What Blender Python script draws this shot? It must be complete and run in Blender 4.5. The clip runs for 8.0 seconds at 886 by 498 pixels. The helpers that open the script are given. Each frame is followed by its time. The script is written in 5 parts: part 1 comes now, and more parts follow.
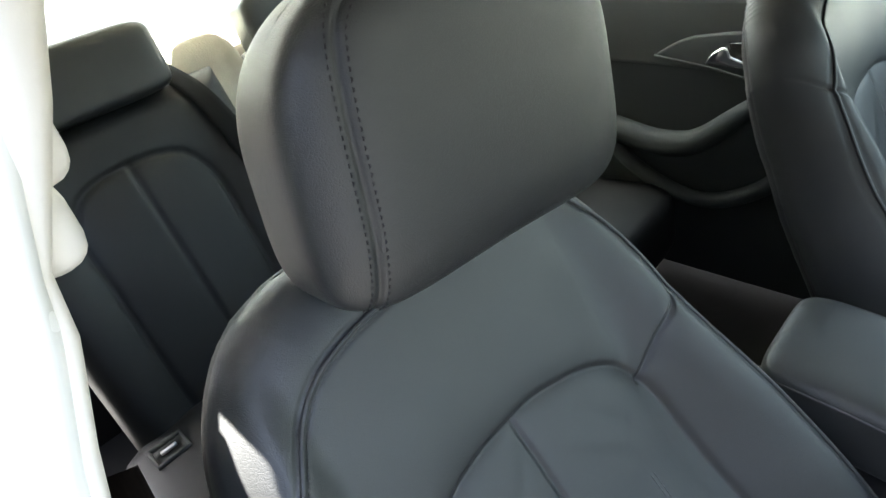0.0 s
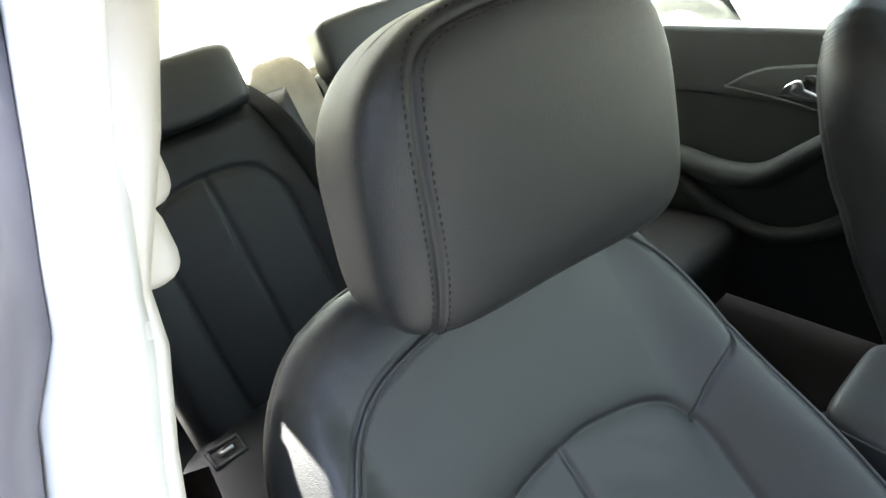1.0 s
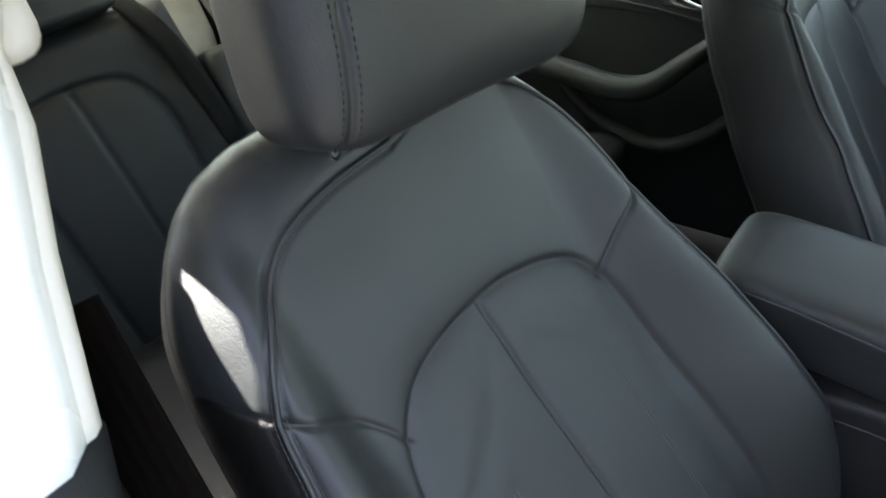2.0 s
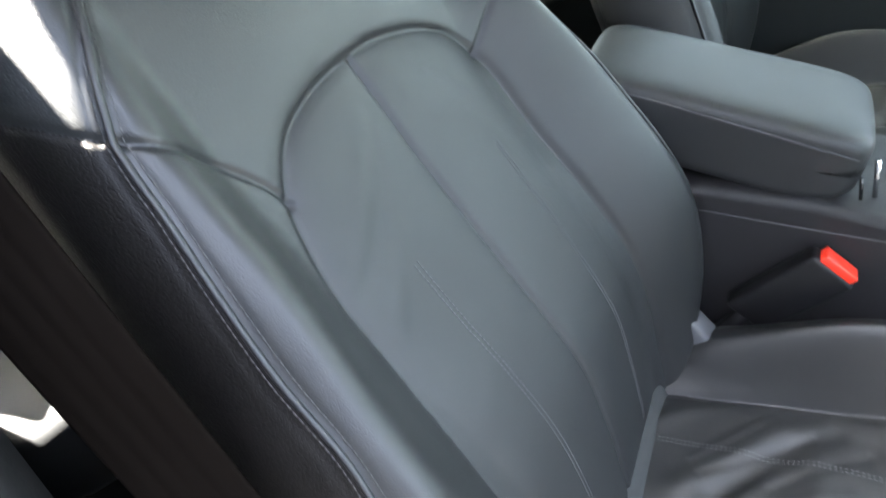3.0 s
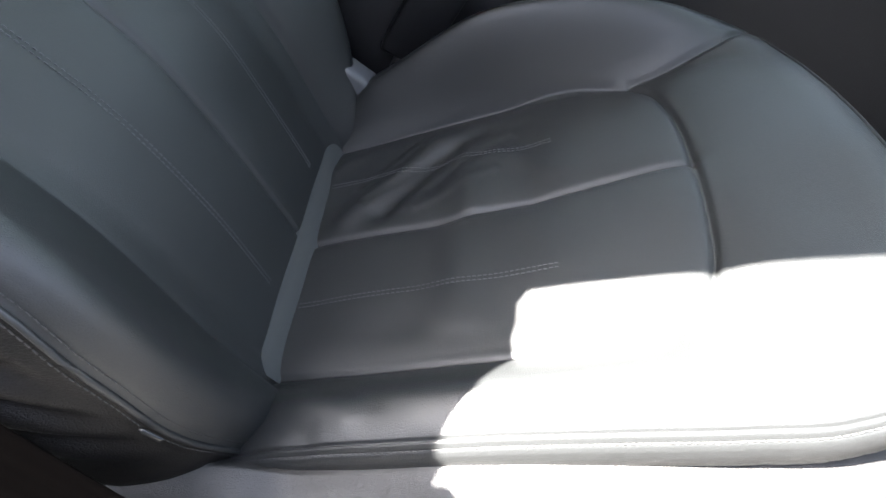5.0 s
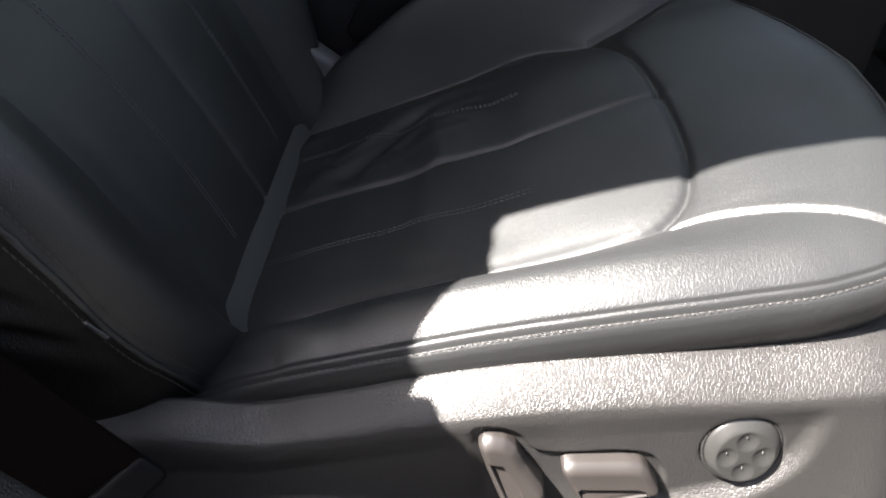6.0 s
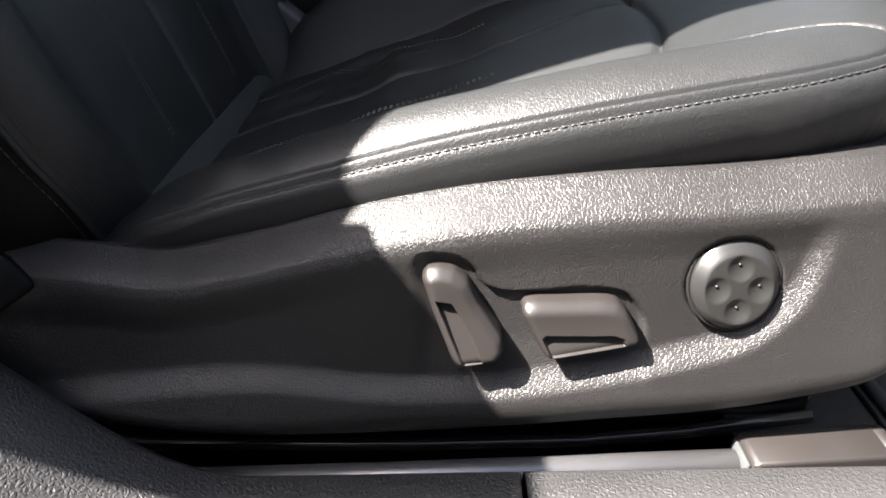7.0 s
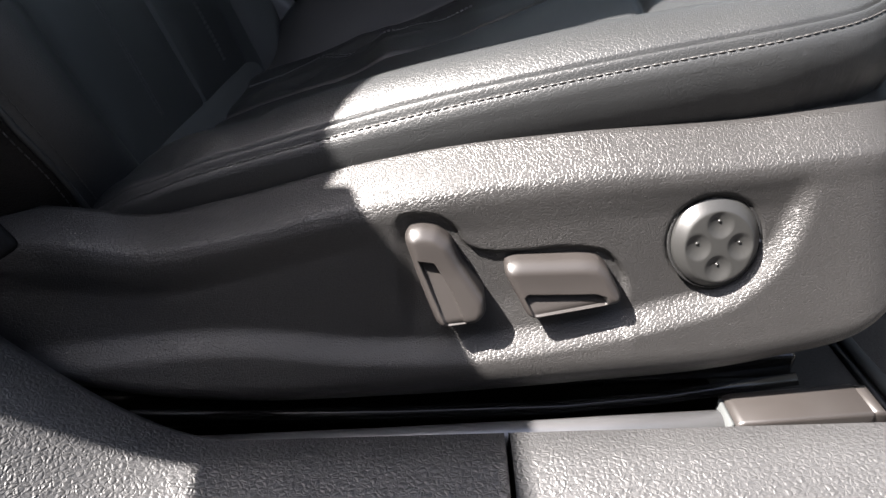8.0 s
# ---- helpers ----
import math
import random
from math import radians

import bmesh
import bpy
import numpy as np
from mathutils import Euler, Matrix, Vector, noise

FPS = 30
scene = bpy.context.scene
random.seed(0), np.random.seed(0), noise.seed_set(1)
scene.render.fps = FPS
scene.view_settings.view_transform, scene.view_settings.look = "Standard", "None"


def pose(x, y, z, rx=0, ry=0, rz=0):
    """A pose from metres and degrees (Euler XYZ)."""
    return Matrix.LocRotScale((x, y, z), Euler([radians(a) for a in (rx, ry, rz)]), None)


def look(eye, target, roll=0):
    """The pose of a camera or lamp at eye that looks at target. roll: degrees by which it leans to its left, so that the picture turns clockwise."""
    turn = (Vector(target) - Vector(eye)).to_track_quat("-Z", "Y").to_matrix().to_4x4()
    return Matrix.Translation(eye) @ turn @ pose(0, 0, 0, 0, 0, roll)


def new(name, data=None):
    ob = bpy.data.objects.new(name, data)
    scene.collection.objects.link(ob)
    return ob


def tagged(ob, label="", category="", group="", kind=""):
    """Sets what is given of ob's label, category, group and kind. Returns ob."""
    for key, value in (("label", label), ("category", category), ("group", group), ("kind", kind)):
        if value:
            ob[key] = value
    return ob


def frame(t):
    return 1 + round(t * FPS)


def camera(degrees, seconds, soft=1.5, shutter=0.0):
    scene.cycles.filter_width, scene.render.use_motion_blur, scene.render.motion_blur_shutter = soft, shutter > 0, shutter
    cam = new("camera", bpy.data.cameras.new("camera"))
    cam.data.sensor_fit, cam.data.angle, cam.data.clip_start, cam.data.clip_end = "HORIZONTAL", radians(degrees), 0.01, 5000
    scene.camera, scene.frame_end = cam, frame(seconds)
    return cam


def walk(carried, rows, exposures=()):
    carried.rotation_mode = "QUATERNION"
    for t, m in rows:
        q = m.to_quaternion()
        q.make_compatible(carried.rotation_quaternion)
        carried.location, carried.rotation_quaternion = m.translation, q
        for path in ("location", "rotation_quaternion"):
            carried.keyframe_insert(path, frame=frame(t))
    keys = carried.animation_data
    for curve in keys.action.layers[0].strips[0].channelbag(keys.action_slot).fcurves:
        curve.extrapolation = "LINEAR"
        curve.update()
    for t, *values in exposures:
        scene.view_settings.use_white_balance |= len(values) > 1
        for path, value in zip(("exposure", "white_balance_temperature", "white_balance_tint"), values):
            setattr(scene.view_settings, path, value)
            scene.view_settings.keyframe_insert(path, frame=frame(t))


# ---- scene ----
cam = camera(72.5, 8.0, shutter=0.25)
PATH = [
    (0, (0.039, -0.229, 1.176), (-1.25, 0.838, 0.081), -13.0),
    (0.5, (0.04, -0.225, 1.183), (-1.327, 0.811, 0.154), -12.3),
    (1, (0.045, -0.236, 1.19), (-1.385, 0.732, 0.181), -13.1),
    (1.5, (0.051, -0.252, 1.169), (-1.361, 0.713, 0.131), -13.4),
    (1.7, (0.057, -0.26, 1.15), (-1.273, 0.758, 0.057), -12.8),
    (2.8, (0.024, -0.325, 0.993), (-0.716, 0.982, -0.328), -3.7),
    (3, (0.038, -0.336, 0.967), (-0.648, 0.955, -0.398), -4.8),
    (3.2, (0.065, -0.348, 0.944), (-0.602, 0.94, -0.434), -6.0),
    (3.5, (0.086, -0.356, 0.908), (-0.498, 0.938, -0.501), -3.6),
    (4, (0.142, -0.404, 0.823), (-0.328, 0.934, -0.588), -6.5),
    (4.5, (0.2, -0.411, 0.782), (-0.087, 0.885, -0.714), -5.9),
    (4.7, (0.231, -0.41, 0.773), (0.042, 0.902, -0.725), -2.9),
    (5.8, (0.269, -0.457, 0.702), (0.183, 0.984, -0.682), -3.7),
    (6, (0.262, -0.48, 0.67), (0.177, 1.014, -0.657), -3.8),
    (6.5, (0.276, -0.522, 0.583), (0.289, 1.066, -0.633), -3.5),
    (7, (0.282, -0.536, 0.512), (0.241, 1.147, -0.567), -2.1),
    (7.5, (0.291, -0.545, 0.494), (0.26, 1.146, -0.574), -2.3),
    (8, (0.29, -0.55, 0.494), (0.253, 1.139, -0.575), -2.6),
]
EXPOSURE = [(0.0, 5.87, 6300, 9), (0.6, 6.02, 6400, 9), (1.1, 5.82, 6400, 9), (1.5, 5.47, 6350, 9), (1.7, 5.47, 6350, 9), (2.8, 6.45, 6400, 9), (3.5, 7.12, 6480, 9), (4.0, 7.30, 6400, 9), (4.6, 6.68, 6250, 9),
            (5.2, 5.15, 6300, 11), (5.8, 4.20, 6400, 13), (6.4, 3.65, 6500, 14), (7.2, 3.55, 6400, 14), (8.0, 3.58, 6350, 14)]
walk(cam, [(t, look(e, a, r)) for t, e, a, r in PATH], EXPOSURE)

# ---- world and sun ----
SUN_WAY = Vector((0.68, 0.13, -1.0)).normalized()
world = bpy.data.worlds.new("daylight")
scene.world = world
world.use_nodes = True
wn = world.node_tree.nodes
wl = world.node_tree.links
sky = wn.new("ShaderNodeTexSky")
sky.sky_type = "NISHITA"
sky.sun_disc = False
sky.dust_density = 4.0
sky.air_density = 0.8
sky.altitude = 400.0
sky.ozone_density = 0.6
sky.sun_elevation = math.asin(-SUN_WAY.z)
sky.sun_rotation = math.atan2(-SUN_WAY.x, -SUN_WAY.y)
haze = wn.new("ShaderNodeHueSaturation")
haze.inputs["Saturation"].default_value = 0.62
wl.new(sky.outputs[0], haze.inputs["Color"])
wl.new(haze.outputs["Color"], wn["Background"].inputs[0])
wn["Background"].inputs[1].default_value = 0.05
sun = new("sun", bpy.data.lights.new("sun", "SUN"))
sun.data.energy = 5.0
sun.data.angle = radians(0.5)
sun.data.color = (1.0, 0.94, 0.85)
sun.matrix_world = look((0, 0, 5), Vector((0, 0, 5)) + SUN_WAY)


# ---- materials ----
def material(name, color, rough=0.5, metal=0.0, bump=0.0, scale=400.0, vary=0.15, stain=8.0, kind="noise", spec=0.5, coat=0.0):
    """A procedural surface: grain at a fine scale, slow variation at a coarse one."""
    m = bpy.data.materials.new(name)
    m.use_nodes = True
    n, l = m.node_tree.nodes, m.node_tree.links
    b = n["Principled BSDF"]
    b.inputs["Metallic"].default_value = metal
    b.inputs["Specular IOR Level"].default_value = spec
    b.inputs["Coat Weight"].default_value = coat
    co = n.new("ShaderNodeTexCoord")
    slow = n.new("ShaderNodeTexNoise")
    slow.inputs["Scale"].default_value = stain
    slow.inputs["Detail"].default_value = 4
    l.new(co.outputs["Object"], slow.inputs["Vector"])
    ramp = n.new("ShaderNodeMix")
    ramp.data_type = "RGBA"
    ramp.inputs["A"].default_value = (*[c * (1 - vary) for c in color], 1)
    ramp.inputs["B"].default_value = (*[min(1, c * (1 + vary)) for c in color], 1)
    l.new(slow.outputs["Fac"], ramp.inputs["Factor"])
    l.new(ramp.outputs["Result"], b.inputs["Base Color"])
    mr = n.new("ShaderNodeMapRange")
    mr.inputs["To Min"].default_value = max(0.02, rough - 0.08)
    mr.inputs["To Max"].default_value = min(1.0, rough + 0.08)
    l.new(slow.outputs["Fac"], mr.inputs["Value"])
    l.new(mr.outputs["Result"], b.inputs["Roughness"])
    if bump:
        if kind in ("leather", "pebble"):
            g = n.new("ShaderNodeTexVoronoi")
            g.feature = "DISTANCE_TO_EDGE"
            out = g.outputs["Distance"]
        elif kind == "weave":
            g = n.new("ShaderNodeTexWave")
            g.bands_direction = "DIAGONAL"
            out = g.outputs["Fac"]
        else:
            g = n.new("ShaderNodeTexNoise")
            g.inputs["Detail"].default_value = 3
            out = g.outputs["Fac"]
        g.inputs["Scale"].default_value = scale
        if kind in ("leather", "pebble"):
            mp = n.new("ShaderNodeMapping")
            mp.inputs["Scale"].default_value = (0.72, 0.9, 1.2)
            l.new(co.outputs["Object"], mp.inputs["Vector"])
            sway = n.new("ShaderNodeTexNoise")
            sway.inputs["Scale"].default_value = scale * 0.8
            l.new(mp.outputs["Vector"], sway.inputs["Vector"])
            push = n.new("ShaderNodeVectorMath")
            push.operation = "MULTIPLY_ADD"
            push.inputs[1].default_value = (1.4 / scale, 1.4 / scale, 1.4 / scale) if kind == "pebble" else (0.8 / scale, 0.8 / scale, 0.8 / scale)
            l.new(sway.outputs["Color"], push.inputs[0])
            l.new(mp.outputs["Vector"], push.inputs[2])
            l.new(push.outputs["Vector"], g.inputs["Vector"])
        else:
            l.new(co.outputs["Object"], g.inputs["Vector"])
        if kind in ("leather", "pebble"):
            cl = n.new("ShaderNodeMapRange")
            cl.inputs["From Max"].default_value = 0.35 if kind == "pebble" else 0.13
            l.new(out, cl.inputs["Value"])
            wob = n.new("ShaderNodeTexNoise")
            wob.inputs["Scale"].default_value = scale * 0.5
            wob.inputs["Detail"].default_value = 3
            l.new(co.outputs["Object"], wob.inputs["Vector"])
            ad = n.new("ShaderNodeMath")
            ad.operation = "MULTIPLY"
            l.new(cl.outputs["Result"], ad.inputs[0])
            lift = n.new("ShaderNodeMapRange")
            lift.inputs["To Min"].default_value = 0.0 if kind == "pebble" else 0.8
            l.new(wob.outputs["Fac"], lift.inputs["Value"])
            l.new(lift.outputs["Result"], ad.inputs[1])
            out = ad.outputs[0]
        bp = n.new("ShaderNodeBump")
        bp.inputs["Strength"].default_value = bump
        bp.inputs["Distance"].default_value = 0.6 / scale
        l.new(out, bp.inputs["Height"])
        l.new(bp.outputs["Normal"], b.inputs["Normal"])
    return m


LEATHER = material("black_leather", (0.0155, 0.0163, 0.0168), 0.41, bump=0.22, scale=600, kind="leather", vary=0.12, stain=6)
LEATHER_WORN = material("perforated_leather", (0.0175, 0.0185, 0.0190), 0.48, bump=0.24, scale=700, kind="leather", vary=0.14, stain=5)
# the bench's black leather, its colour darkened for the shade at the rear
LEATHER_REAR_SHADED = material("shaded_rear_leather", (0.0105, 0.0108, 0.0112), 0.45, spec=0.4, bump=0.24, scale=600, kind="leather", vary=0.12, stain=6)
CUSHION_REAR_SHADED = material("shaded_rear_cushion_leather", (0.0105, 0.0108, 0.0112), 0.45, spec=0.3, bump=0.24, scale=600, kind="leather", vary=0.12, stain=6)
CARPET_GREY = material("grey_speckled_carpet", (0.042, 0.041, 0.039), 0.95, spec=0.1, bump=1.0, scale=1100, vary=0.45, stain=700)
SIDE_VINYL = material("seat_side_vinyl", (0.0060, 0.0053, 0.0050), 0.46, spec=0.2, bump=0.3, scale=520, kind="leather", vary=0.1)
VINYL = material("vinyl_side", (0.0125, 0.0120, 0.0130), 0.5, spec=0.35, bump=0.3, scale=520, kind="leather", vary=0.1)
THREAD_DARK = material("dark_thread", (0.048, 0.046, 0.050), 0.6, vary=0.1, stain=60)
THREAD_BLACK = material("black_thread", (0.0065, 0.006, 0.0075), 0.7, vary=0.1, stain=60)
THREAD_EDGE = material("leather_coloured_thread", (0.034, 0.033, 0.032), 0.5, vary=0.1, stain=60)
THREAD = material("sewing_thread", (0.072, 0.073, 0.077), 0.7, vary=0.1, stain=60)
PLASTIC = material("grained_black_plastic", (0.0145, 0.0140, 0.0137), 0.42, bump=0.34, scale=680, kind="leather", vary=0.12, stain=10)
SILL_PLASTIC = material("grained_sill_plastic", (0.027, 0.027, 0.0275), 0.45, bump=0.5, scale=420, kind="pebble", vary=0.15, stain=14)
SWITCH = material("satin_switch_plastic", (0.017, 0.0150, 0.0140), 0.38, bump=0.05, scale=900, vary=0.06, stain=30)
KNOB = material("grey_knob_plastic", (0.0155, 0.0155, 0.015), 0.34, bump=0.05, scale=900, vary=0.06, stain=30)
GLOSS_BLACK = material("gloss_black", (0.012, 0.012, 0.012), 0.2, vary=0.1)
RAIL = material("black_steel_rail", (0.03, 0.03, 0.03), 0.3, metal=0.6, vary=0.2, stain=30)
ROD = material("worn_steel_rod", (0.17, 0.17, 0.175), 0.36, metal=0.75, vary=0.3, stain=25)
CHROME = material("chrome", (0.75, 0.75, 0.76), 0.12, metal=1.0, vary=0.03)
SATIN = material("satin_aluminium", (0.55, 0.56, 0.57), 0.3, metal=0.9, vary=0.05)
CARPET = material("black_carpet", (0.007, 0.0068, 0.0067), 0.95, spec=0.08, bump=0.9, scale=900, vary=0.3, stain=40)
WHITE = material("white_car_paint", (0.80, 0.80, 0.79), 0.25, vary=0.02, coat=0.6)
RUBBER = material("black_rubber", (0.007, 0.007, 0.0078), 0.5, spec=0.3, vary=0.2, bump=0.1, scale=300)
GREY_SEAL = material("grey_pillar_cover", (0.16, 0.15, 0.17), 0.35, vary=0.08)
BEIGE = material("beige_trim", (0.58, 0.575, 0.56), 0.75, bump=0.25, scale=600, vary=0.05)
BEIGE_HARD = material("beige_hard_trim", (0.60, 0.57, 0.52), 0.5, bump=0.1, scale=500, vary=0.04)
STRAP = material("belt_webbing", (0.0036, 0.0027, 0.0022), 0.9, spec=0.02, bump=0.25, scale=1500, kind="weave", vary=0.15, stain=20)
REAR_STRAP = material("rear_belt_webbing", (0.0085, 0.0085, 0.009), 0.85, spec=0.1, bump=0.25, scale=1500, kind="weave", vary=0.15, stain=20)
RED = material("red_release_button", (0.75, 0.04, 0.02), 0.4, vary=0.04)
GREY_TRIM = material("grey_strip_fabric", (0.036, 0.039, 0.039), 0.75, spec=0.3, bump=0.3, scale=900, vary=0.1, stain=40)
ANCHOR_GREY = material("pale_anchor_plastic", (0.085, 0.087, 0.092), 0.5, vary=0.08, stain=40)
DOOR_TOP = material("grey_door_vinyl", (0.040, 0.043, 0.043), 0.7, bump=0.3, scale=500, kind="leather", vary=0.06)
DOOR_DARK = material("black_door_vinyl", (0.019, 0.0225, 0.024), 0.6, spec=0.3, bump=0.3, scale=500, kind="leather", vary=0.1)
CONCRETE = material("dark_asphalt", (0.050, 0.049, 0.047), 0.9, bump=0.4, scale=60, vary=0.14, stain=1.2)
PAINT_SILVER = material("silver_paint", (0.55, 0.56, 0.58), 0.3, metal=0.3, vary=0.03, coat=0.5)
BELT_PLASTIC = material("satin_belt_plastic", (0.0035, 0.0035, 0.004), 0.6, spec=0.10, vary=0.2)
TYRE = material("tyre_rubber", (0.025, 0.025, 0.025), 0.85, vary=0.2, stain=20)
GLASS_DARK = material("tinted_glass", (0.03, 0.035, 0.04), 0.08, vary=0.05)
SHELF = material("pale_shelf_fabric", (0.40, 0.37, 0.32), 0.95, bump=0.6, scale=300, vary=0.25, stain=22)
WALL_PAINT = material("grey_wall_paint", (0.05, 0.05, 0.05), 0.85, bump=0.2, scale=50, vary=0.08, stain=1.0)


# ---- tools ----
def mesh_from(name, verts, faces, mat, parent=None, smooth=True, label=""):
    me = bpy.data.meshes.new(name)
    me.from_pydata([tuple(map(float, v)) for v in verts], [], faces)
    me.materials.append(mat)
    me.polygons.foreach_set("use_smooth", [smooth] * len(me.polygons))
    me.update()
    ob = new(name, me)
    if parent is not None:
        ob.parent = parent
    if label:
        ob["label"] = label
    return ob


def part(name, bm, mat, parent=None, label="", smooth=True):
    bmesh.ops.recalc_face_normals(bm, faces=bm.faces)
    me = bpy.data.meshes.new(name)
    bm.to_mesh(me)
    bm.free()
    me.materials.append(mat)
    me.polygons.foreach_set("use_smooth", [smooth] * len(me.polygons))
    ob = new(name, me)
    if parent is not None:
        ob.parent = parent
    if label:
        ob["label"] = label
    return ob


def thing(name, at, label, category, group="", kind=""):
    return tagged(_place(new(name), at), label, category, group, kind)


def _place(ob, at):
    ob.location = at
    return ob


def table(xs, ys):
    xs, ys = np.array(xs, float), np.array(ys, float)
    return lambda v: np.interp(v, xs, ys)


def smooth_table(xs, ys):
    """A table read through monotone cubic pieces."""
    xs, ys = np.array(xs, float), np.array(ys, float)
    m = np.gradient(ys, xs)

    def f(v):
        v = np.clip(np.asarray(v, float), xs[0], xs[-1])
        i = np.clip(np.searchsorted(xs, v, side="right") - 1, 0, len(xs) - 2)
        h = xs[i + 1] - xs[i]
        t = (v - xs[i]) / h
        return ((2 * t ** 3 - 3 * t ** 2 + 1) * ys[i] + (t ** 3 - 2 * t ** 2 + t) * h * m[i]
                + (-2 * t ** 3 + 3 * t ** 2) * ys[i + 1] + (t ** 3 - t ** 2) * h * m[i + 1])
    return f


def step(v):
    v = np.clip(v, 0, 1)
    return v * v * (3 - 2 * v)


def curve_pts(pts, n):
    """n points along a smooth curve through the given ones."""
    p = np.array(pts, float)
    t = np.concatenate([[0], np.cumsum(np.linalg.norm(np.diff(p, axis=0), axis=1))])
    u = np.linspace(0, t[-1], n)
    return np.stack([smooth_table(t, p[:, k])(u) for k in range(p.shape[1])], axis=1)


def away(y, s, line):
    """The distance of every (y, s) from a polyline."""
    best = np.full(np.shape(y), 9.0)
    for a, b in zip(line[:-1], line[1:]):
        d = b - a
        k = np.clip(((y - a[0]) * d[0] + (s - a[1]) * d[1]) / max(1e-9, d @ d), 0, 1)
        best = np.minimum(best, np.hypot(y - a[0] - k * d[0], s - a[1] - k * d[1]))
    return best


def grid_faces(n, m, loop=False):
    f = []
    for i in range(n - 1):
        for j in range(m if loop else m - 1):
            k = (j + 1) % m
            f.append((i * m + j, i * m + k, (i + 1) * m + k, (i + 1) * m + j))
    return f


def tube(name, pts, r, mat, parent=None, sides=10, label="", flat=1.0, caps=True):
    """A round (or flattened) bar along points."""
    pts = [Vector(p) for p in pts]
    rr = r if isinstance(r, (list, tuple)) else [r] * len(pts)
    verts, n = [], len(pts)
    up = Vector((0, 0, 1))
    for i, p in enumerate(pts):
        d = (pts[min(i + 1, n - 1)] - pts[max(i - 1, 0)]).normalized()
        a = d.cross(up if abs(d.z) < 0.95 else Vector((0, 1, 0))).normalized()
        b = a.cross(d)
        for k in range(sides):
            w = 2 * math.pi * k / sides
            verts.append(p + a * (math.cos(w) * rr[i]) + b * (math.sin(w) * rr[i] * flat))
    faces = grid_faces(n, sides, True)
    if caps:
        faces += [tuple(range(sides))[::-1], tuple((n - 1) * sides + k for k in range(sides))]
    return mesh_from(name, verts, faces, mat, parent, True, label)


def rounded_box(size, at=(0, 0, 0), r=0.01, seg=3, turn=None):
    bm = bmesh.new()
    bmesh.ops.create_cube(bm, size=1.0)
    bmesh.ops.scale(bm, vec=size, verts=bm.verts)
    bmesh.ops.bevel(bm, geom=list(bm.edges), offset=r, segments=seg, profile=0.5, affect="EDGES")
    m = Matrix.Translation(at)
    if turn is not None:
        m = m @ turn
    bmesh.ops.transform(bm, matrix=m, verts=bm.verts)
    return bm


def extruded(outline, depth_a, depth_b, axis="y", r=0.004, seg=3):
    """A closed outline (pairs) drawn out along an axis, with rounded rims."""
    bm = bmesh.new()

    def v(p, q):
        return {"y": (p[0], q, p[1]), "x": (q, p[0], p[1]), "z": (p[0], p[1], q)}[axis]
    lo = [bm.verts.new(v(p, depth_a)) for p in outline]
    hi = [bm.verts.new(v(p, depth_b)) for p in outline]
    n = len(outline)
    fl, fh = bm.faces.new(lo), bm.faces.new(hi[::-1])
    for i in range(n):
        bm.faces.new((lo[i], hi[i], hi[(i + 1) % n], lo[(i + 1) % n]))
    bmesh.ops.recalc_face_normals(bm, faces=bm.faces)
    if r:
        rims = [e for e in bm.edges if any(f in (fl, fh) for f in e.link_faces)]
        bmesh.ops.bevel(bm, geom=rims, offset=r, segments=seg, profile=0.5, affect="EDGES")
    return bm


def ball_box(n, half, power):
    """A rounded cushion form: points on a superellipsoid with its sphere directions."""
    u = np.linspace(-1, 1, n)
    verts, faces = [], []
    for ax in range(3):
        for sg in (-1, 1):
            a, b = np.meshgrid(np.tan(u * math.pi / 4), np.tan(u * math.pi / 4), indexing="ij")
            d = [None] * 3
            d[ax] = np.full_like(a, sg)
            d[(ax + 1) % 3], d[(ax + 2) % 3] = a, b * sg
            d = np.stack(d, -1).reshape(-1, 3)
            k = (np.abs(d) ** power).sum(1) ** (-1.0 / power)
            base = len(verts)
            verts += list(d * k[:, None] * np.array(half))
            faces += [tuple(base + i for i in f) for f in grid_faces(n, n)]
    return np.array(verts), faces


def weld(ob, dist=1e-5):
    bm = bmesh.new()
    bm.from_mesh(ob.data)
    bmesh.ops.remove_doubles(bm, verts=bm.verts, dist=dist)
    bmesh.ops.recalc_face_normals(bm, faces=bm.faces)
    bm.to_mesh(ob.data)
    bm.free()
    ob.data.polygons.foreach_set("use_smooth", [True] * len(ob.data.polygons))
    return ob


